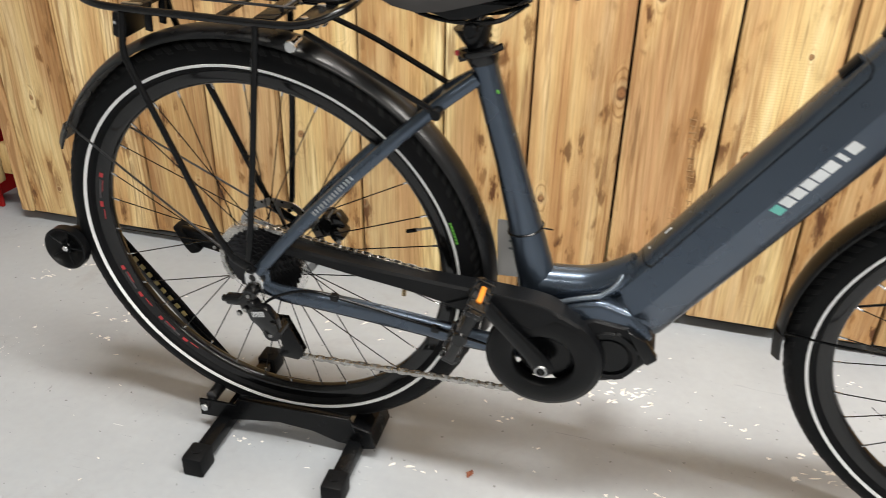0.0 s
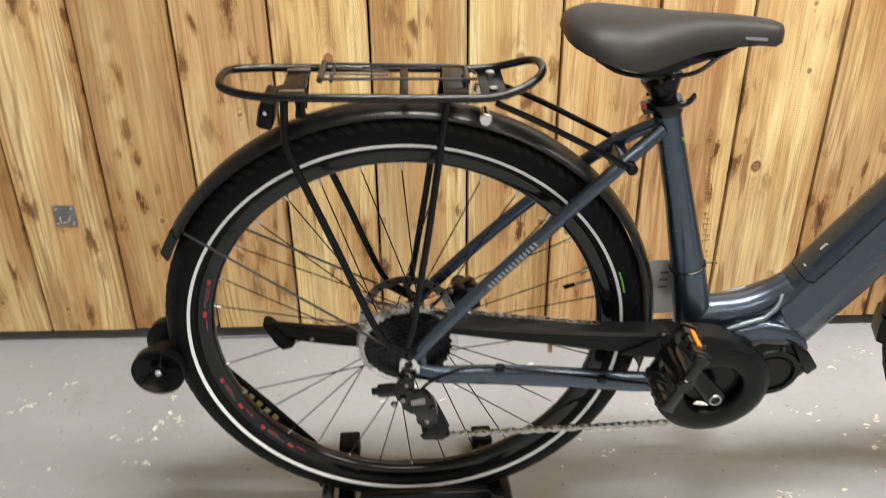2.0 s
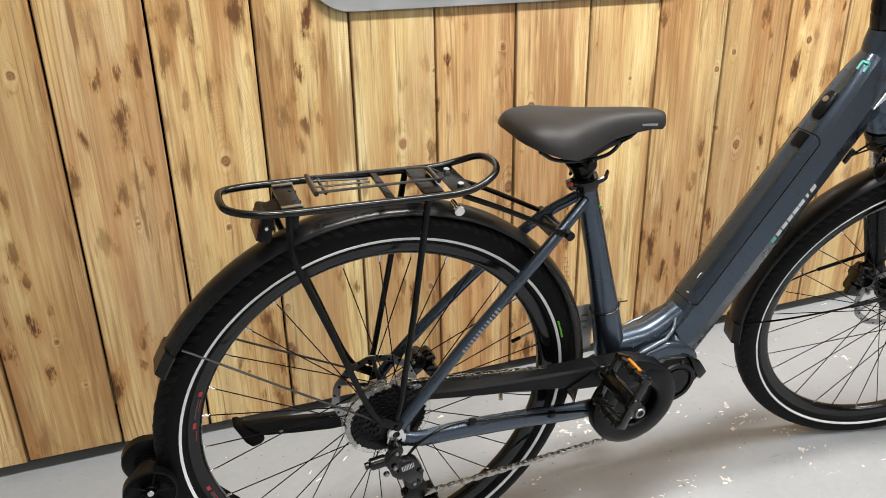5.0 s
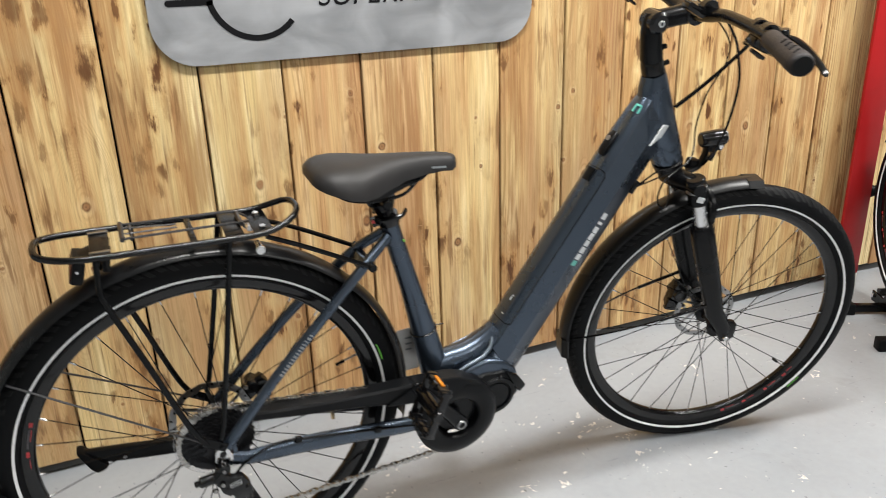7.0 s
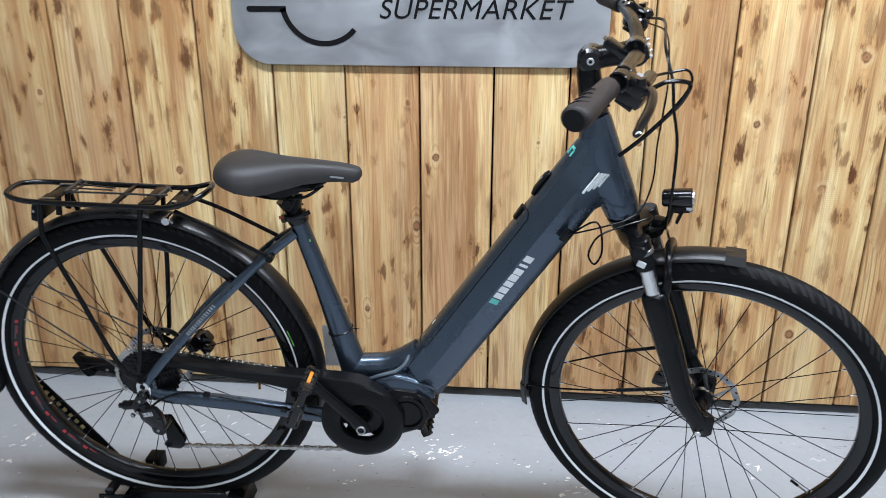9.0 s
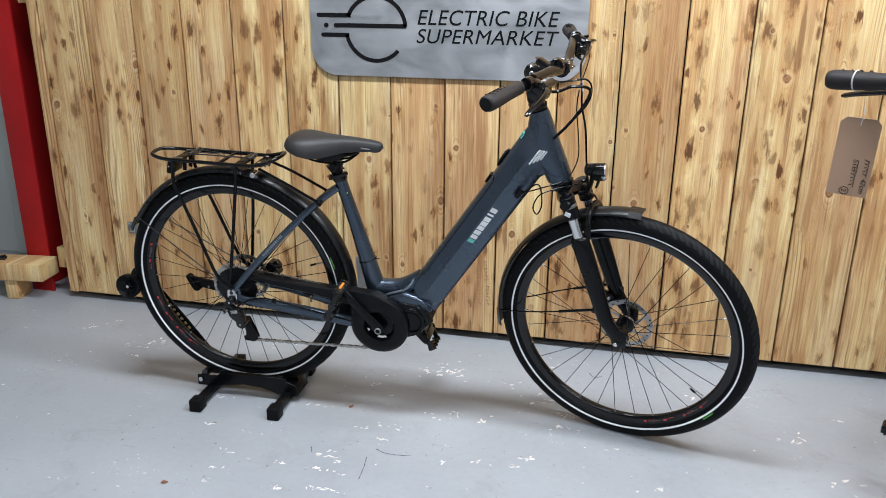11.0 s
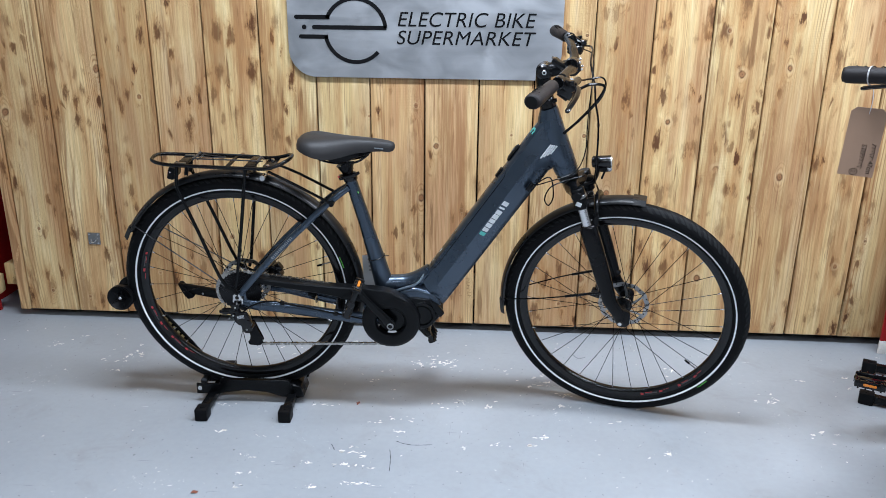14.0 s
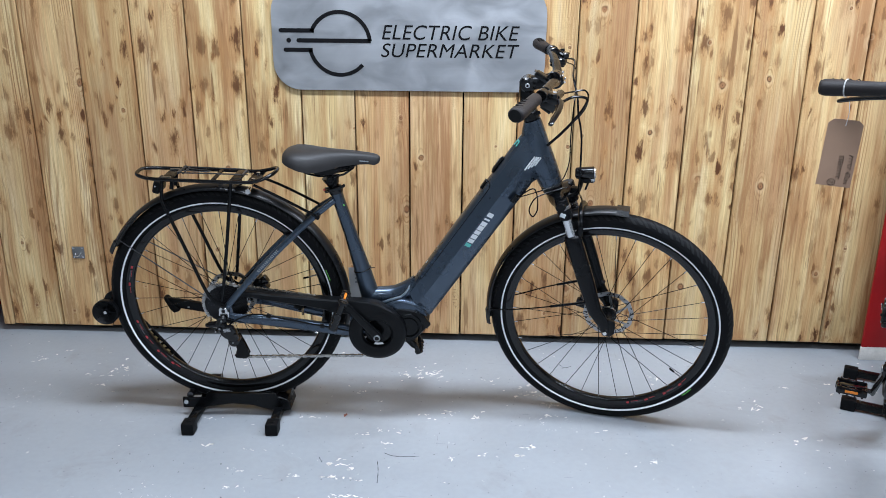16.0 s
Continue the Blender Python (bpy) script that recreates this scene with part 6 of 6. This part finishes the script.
for k in range(18):
    a = 2 * math.pi * k / 18
    box(bm, (-0.005 + 0.0080 * math.cos(a), -0.0007, -0.1365 + 0.0072 * math.sin(a)), (0.0034, 0.0005, 0.0011), (0, -math.degrees(a) + 90, 0))
part("handwriting", bm, INK, tag, "handwritten strokes and a ring")
for text, x0, z0, size in (("47cm", 0.0205, -0.108, 0.0145), ("STEP", 0.001, -0.072, 0.0140), ("2", -0.0095, -0.1325, 0.013)):
    words(text, tag, Matrix.Translation((x0, -0.0006, z0)) @ pose(0, 0, 0, 0, 90, 0) @ pose(0, 0, 0, 90, 0, 0), size)
bm = bmesh.new()
tube(bm, curve([(0, -0.001, -0.006), (0.001, -0.004, 0.02), (-0.002, 0.0, 0.045), (-0.004, 0, 0.056)], 5), 0.0008, 5, (1, 0, 0))
grip_at = Matrix.Translation(AX) @ Matrix.Rotation(radians(3.0), 4, AXD) @ Matrix.Translation(-AX)
ga, gb = (TAG_POSE.inverted() @ SECOND_POSE @ grip_at @ q for q in (pt(0.328, 0.051, -0.339), pt(0.3215, 0.091, -0.207)))
gd = (gb - ga).normalized()
gc = ga + gd * 0.052
gu = Vector((0, 0, 1))
gu = (gu - gd * gu.dot(gd)).normalized()
gv = gd.cross(gu)
for off in (-0.0008, 0.0008):
    tube(bm, [gc + gd * off + gu * 0.0195 * math.cos(2 * math.pi * k / 20) + gv * 0.0200 * math.sin(2 * math.pi * k / 20) for k in range(20)], 0.0006, 6, gd, True)
tube(bm, [gc - gu * 0.0195, Vector((-0.003, 0, 0.050))], 0.0008, 5, (1, 0, 0))
part("string", bm, PAPER, tag, "white string")

# ---- metal plate on the boards ----
lug = thing("wall_plate", pose(-1.403, WALL_Y - 0.002, 0.327), "small galvanised plate screwed to the boards", "metal plate")
bm = bmesh.new()
box(bm, (0, 0, 0.025), (0.050, 0.003, 0.050), (0, 0, 0), 0.001)
part("plate", bm, GREYMETAL, lug)
bm = bmesh.new()
tube(bm, curve([(-0.012, -0.003, 0.022), (-0.008, -0.010, 0.012), (0.006, -0.010, 0.014), (0.012, -0.004, 0.024)], 4), 0.0022, 6, (0, 1, 0.2))
for sx in (-1, 1):
    for sz in (0.007, 0.043):
        cyl(bm, (sx * 0.018, -0.0012, sz), (sx * 0.018, -0.004, sz), 0.0035, 8)
part("eye", bm, METAL, lug, "bright eye and screws")

# ---- columns and timber by the wall's ends ----
col = thing("column_west", pose(-1.941, 1.701, 0), "dark red painted steel column", "column", kind="structure")
bm = bmesh.new()
box(bm, (0.0, 0.0, CEILING / 2), (0.115, 0.012, CEILING), bevel=0.002)
part("flange", bm, REDSTEEL, col)
bm = bmesh.new()
box(bm, (0.060, 0.270, CEILING / 2), (0.34, 0.012, CEILING), bevel=0.002)
part("flange", bm, REDSTEEL, col)
bm = bmesh.new()
box(bm, (-0.02, 0.135, CEILING / 2), (0.010, 0.258, CEILING))
part("web", bm, REDSTEEL, col)
col = thing("column_east", pose(1.777, 1.576, 0), "red painted steel column with a scuffed white foot", "column", kind="structure")
bm = bmesh.new()
box(bm, (0.0, 0.0, CEILING / 2 + 0.0275), (0.120, 0.012, CEILING - 0.055), bevel=0.002)
part("flange", bm, REDSTEEL, col)
bm = bmesh.new()
box(bm, (0.047, 0.040, CEILING / 2), (0.010, 0.067, CEILING))
part("web", bm, REDSTEEL, col)
bm = bmesh.new()
box(bm, (0.0, 0.0, 0.0275), (0.1205, 0.0125, 0.055), bevel=0.002)
part("painted_foot", bm, CHIPM, col, "white scuffed paint")
rail = thing("timber_rail", pose(-2.30, 1.585, 0.085), "sawn timber rail with small hardware lying on it", "timber rail")
bm = bmesh.new()
box(bm, (0, 0, 0.045), (0.92, 0.13, 0.078), (0, 0, 7), 0.004)
part("rail", bm, TIMBER, rail)
bm = bmesh.new()
box(bm, (0.30, 0.03, -0.040), (0.06, 0.09, 0.09), (0, 0, 7), 0.004)
part("rail_block", bm, TIMBER, rail)
hard = thing("bracket", pose(-2.06, 1.605, 0.170), "small dark metal bracket lying on the rail", "bracket")
bm = bmesh.new()
box(bm, (0, 0, 0.004), (0.05, 0.03, 0.008), (0, 0, 20), 0.002)
cyl(bm, (-0.01, 0, 0.008), (0.02, 0.01, 0.016), 0.005, 8)
part("bracket_plate", bm, DARKMETAL, hard)

# ---- ceiling lamps ----
for lx, ly in LAMPS:
    fx = thing("ceiling_light", pose(lx, ly, CEILING), "white twin-tube ceiling light, lit", "ceiling light", "ceiling lights")
    bm = bmesh.new()
    box(bm, (0, 0, -0.012), (1.55, 0.24, 0.046), (0, 0, 0), 0.006)
    part("housing", bm, WALLP, fx)
    for s in (-1, 1):
        bm = bmesh.new()
        cyl(bm, (-0.74, s * 0.06, -0.07), (0.74, s * 0.06, -0.07), 0.013, 12)
        part("tube", bm, TUBE, fx, "glowing tube")
        for e in (-1, 1):
            bm = bmesh.new()
            box(bm, (e * 0.75, s * 0.06, -0.055), (0.02, 0.03, 0.05), (0, 0, 0), 0.003)
            part("socket", bm, WALLP, fx)

# ---- flaked paint on the floor ----
rng = random.Random(7)
bm = bmesh.new()


def flake(x, y, r):
    """One ragged chip, often a thin sliver."""
    n = rng.randint(7, 11)
    a0, turn = rng.random() * 6.28, rng.gauss(0.15, 0.6)
    sx, sy = rng.uniform(0.8, 1.9), rng.uniform(0.35, 0.9)
    ct, st_ = math.cos(turn), math.sin(turn)
    vs = []
    for k in range(n):
        a = a0 + 6.283 * (k + rng.uniform(-0.3, 0.3)) / n
        q = r * rng.uniform(0.25, 1.2)
        px, py = q * sx * math.cos(a), q * sy * math.sin(a)
        vs.append(bm.verts.new((x + px * ct - py * st_, y + px * st_ + py * ct, 0.0007)))
    lo = [bm.verts.new((v.co.x, v.co.y, -0.001)) for v in vs]
    bm.faces.new(vs)
    for k in range(n):
        bm.faces.new((vs[k], lo[k], lo[(k + 1) % n], vs[(k + 1) % n]))


CLUSTERS = ((-1.13, 1.32, 0.05, 40), (0.03, 1.36, 0.05, 44), (0.07, 1.05, 0.03, 12), (-0.20, 0.72, 0.05, 12), (0.40, 1.24, 0.05, 24), (0.30, 1.30, 0.04, 10), (1.16, 1.17, 0.06, 10), (-1.42, 1.38, 0.06, 10),
            (0.85, 1.36, 0.04, 12), (-0.62, 1.42, 0.05, 12), (1.28, 0.92, 0.05, 10), (0.19, 1.06, 0.03, 10), (-0.21, 1.26, 0.06, 12), (0.46, 1.54, 0.05, 12), (0.49, 1.08, 0.03, 7), (1.46, 1.28, 0.08, 14))
for x, y, s, n in CLUSTERS:
    for _ in range(n // 2):
        cx, cy = x + rng.gauss(0, s), y + rng.gauss(0, s * 0.75)
        for _ in range(rng.choice((1, 1, 2, 3, 5))):
            flake(cx + rng.gauss(0, 0.006), cy + rng.gauss(0, 0.004), abs(rng.gauss(0.0030, 0.0022)) + 0.0009)
SPOTS = [(0.024, 1.36), (-0.048, 1.331), (0.034, 1.05), (-0.158, 0.92), (-0.066, 0.944), (-0.201, 0.742), (-0.224, 0.679), (-0.139, 0.67), (-0.499, 0.699), (-0.325, 0.683), (-0.49, 0.614), (-0.486, 0.548), (-0.118, 0.585), (-0.19, 0.587), (-0.297, 0.561), (-0.079, 0.871), (-0.325, 1.015), (-0.673, 0.989), (-0.629, 0.831), (-0.497, 0.811), (0.382, 0.866), (0.354, 0.819), (0.129, 1.068), (0.627, 0.978), (0.224, 0.816), (0.146, 0.795), (0.753, 0.808), (1.039, 1.411), (0.434, 1.202), (-1.14, 1.317), (-1.151, 1.201), (0.477, 1.137), (-0.129, 1.131), (1.09, 1.644)]
for x, y in SPOTS:
    for _ in range(rng.randint(4, 9)):
        flake(x + rng.gauss(0, 0.016), y + rng.gauss(0, 0.006), abs(rng.gauss(0.0026, 0.0022)) + 0.0008)
for _ in range(300):
    flake(rng.uniform(-1.9, 1.9), rng.uniform(0.0, 1.62), abs(rng.gauss(0.0014, 0.0014)) + 0.0007)
solid("paint_chips", bm, CHIPM, pose(0, 0, 0), "scattered white chips of flaked floor paint", "paint chips", kind="stuff")

# thin dark scratches in the floor paint
for run_ in [[[-0.073, 0.813], [-0.045, 0.799], [-0.01, 0.796], [0.037, 0.802]], [[-0.088, 0.765], [-0.08, 0.715], [-0.076, 0.658]], [[-0.269, 0.78], [-0.255, 0.753]], [[0.529, 1.462], [0.547, 1.434], [0.574, 1.446]]]:
    bm = bmesh.new()
    line_ = curve([(x, y, 0.0002) for x, y in run_], 6)
    tube(bm, line_, [(0.0004, 0.0009 + 0.0005 * math.sin(i * 1.7)) for i in range(len(line_))], 6, (0, 0, 1))
    solid("floor_scratch", bm, VOID, pose(0, 0, 0), "thin dark scratch in the floor paint", "scratch", "scratches in the paint", "structure")

# two scraps of dry leaf
for (x, y), turn in zip([[-0.597, 0.514], [-0.228, 1.03]], (20, 75)):
    bm = bmesh.new()
    rows = []
    for i in range(7):
        f = i / 6
        w = 0.0016 + 0.0052 * math.sin(f * math.pi) * (1 - 0.4 * (i % 2))
        h = 0.0012 + 0.0035 * math.sin(f * 4.1) ** 2
        rows.append([Vector((0.020 * (f - 0.5), w, h + 0.001)), Vector((0.020 * (f - 0.5), 0, h * 0.4 + 0.0004)), Vector((0.020 * (f - 0.5), -w, h)), Vector((0.020 * (f - 0.5), 0, h * 0.4))])
    skin(bm, rows)
    solid("dry_leaf", bm, LEAF, pose(x, y, 0, 0, 0, turn), "small curled scrap of dry brown leaf on the floor", "leaf", "dry leaves")

# ---- boards of the wall ----
EDGES = [-1.718, -1.509, -1.299, -1.091, -0.886, -0.675, -0.466, -0.265, -0.060, 0.142, 0.345, 0.554, 0.761, 0.968, 1.175, 1.383, 1.588, 1.795, 2.0, 2.21, 2.42, 2.63, 2.84]
BOARD_H = 2.9
shared = {}


def board(x0, x1, bottom):
    w = round(x1 - x0 - 0.0045, 3)
    if w not in shared:
        bm = bmesh.new()
        box(bm, (0, 0, BOARD_H / 2), (w, 0.024, BOARD_H), (0, 0, 0), 0.0025, 1)
        shared[w] = mesh_of("plank", bm, PINE)
    ob = new("plank", shared[w])
    ob.parent = wall
    ob.matrix_basis = placed(pose((x0 + x1) / 2, 0.012 + rng.uniform(-0.0015, 0.0015), bottom))


for a, b in zip(EDGES, EDGES[1:]):
    board(a, b, 0.033 + rng.uniform(-0.004, 0.004))
bm = bmesh.new()
box(bm, (-1.742, 0.035, 0.03 + BOARD_H / 2), (0.042, 0.075, BOARD_H), (0, 0, 0), 0.003, 1)
part("end_post", bm, TIMBER, wall, "sawn end post")

# faint lumber stamps printed on two boards
for x0, x1, z0, z1, n in ((0.082, 0.124, 0.525, 0.150, 26), (0.070, 0.086, 0.318, 0.150, 12)):
    bm = bmesh.new()
    for k in range(n):
        f = (k + 0.5) / n
        if k % 7 == 5:
            continue
        x, z = x0 + (x1 - x0) * f, z0 + (z1 - z0) * f
        box(bm, (x, -0.0022, z), (0.017 - 0.005 * (k % 3 == 1), 0.0005, 0.0022), (0, 6 - 9 * (k % 4 == 2), 0))
        box(bm, (x + 0.005 * (k % 3 - 1), -0.0022, z - 0.0045), (0.0020, 0.0005, 0.0085), (0, 4, 0))
    part("ink_stamp", bm, STAMP, wall, "faint stamped bars")
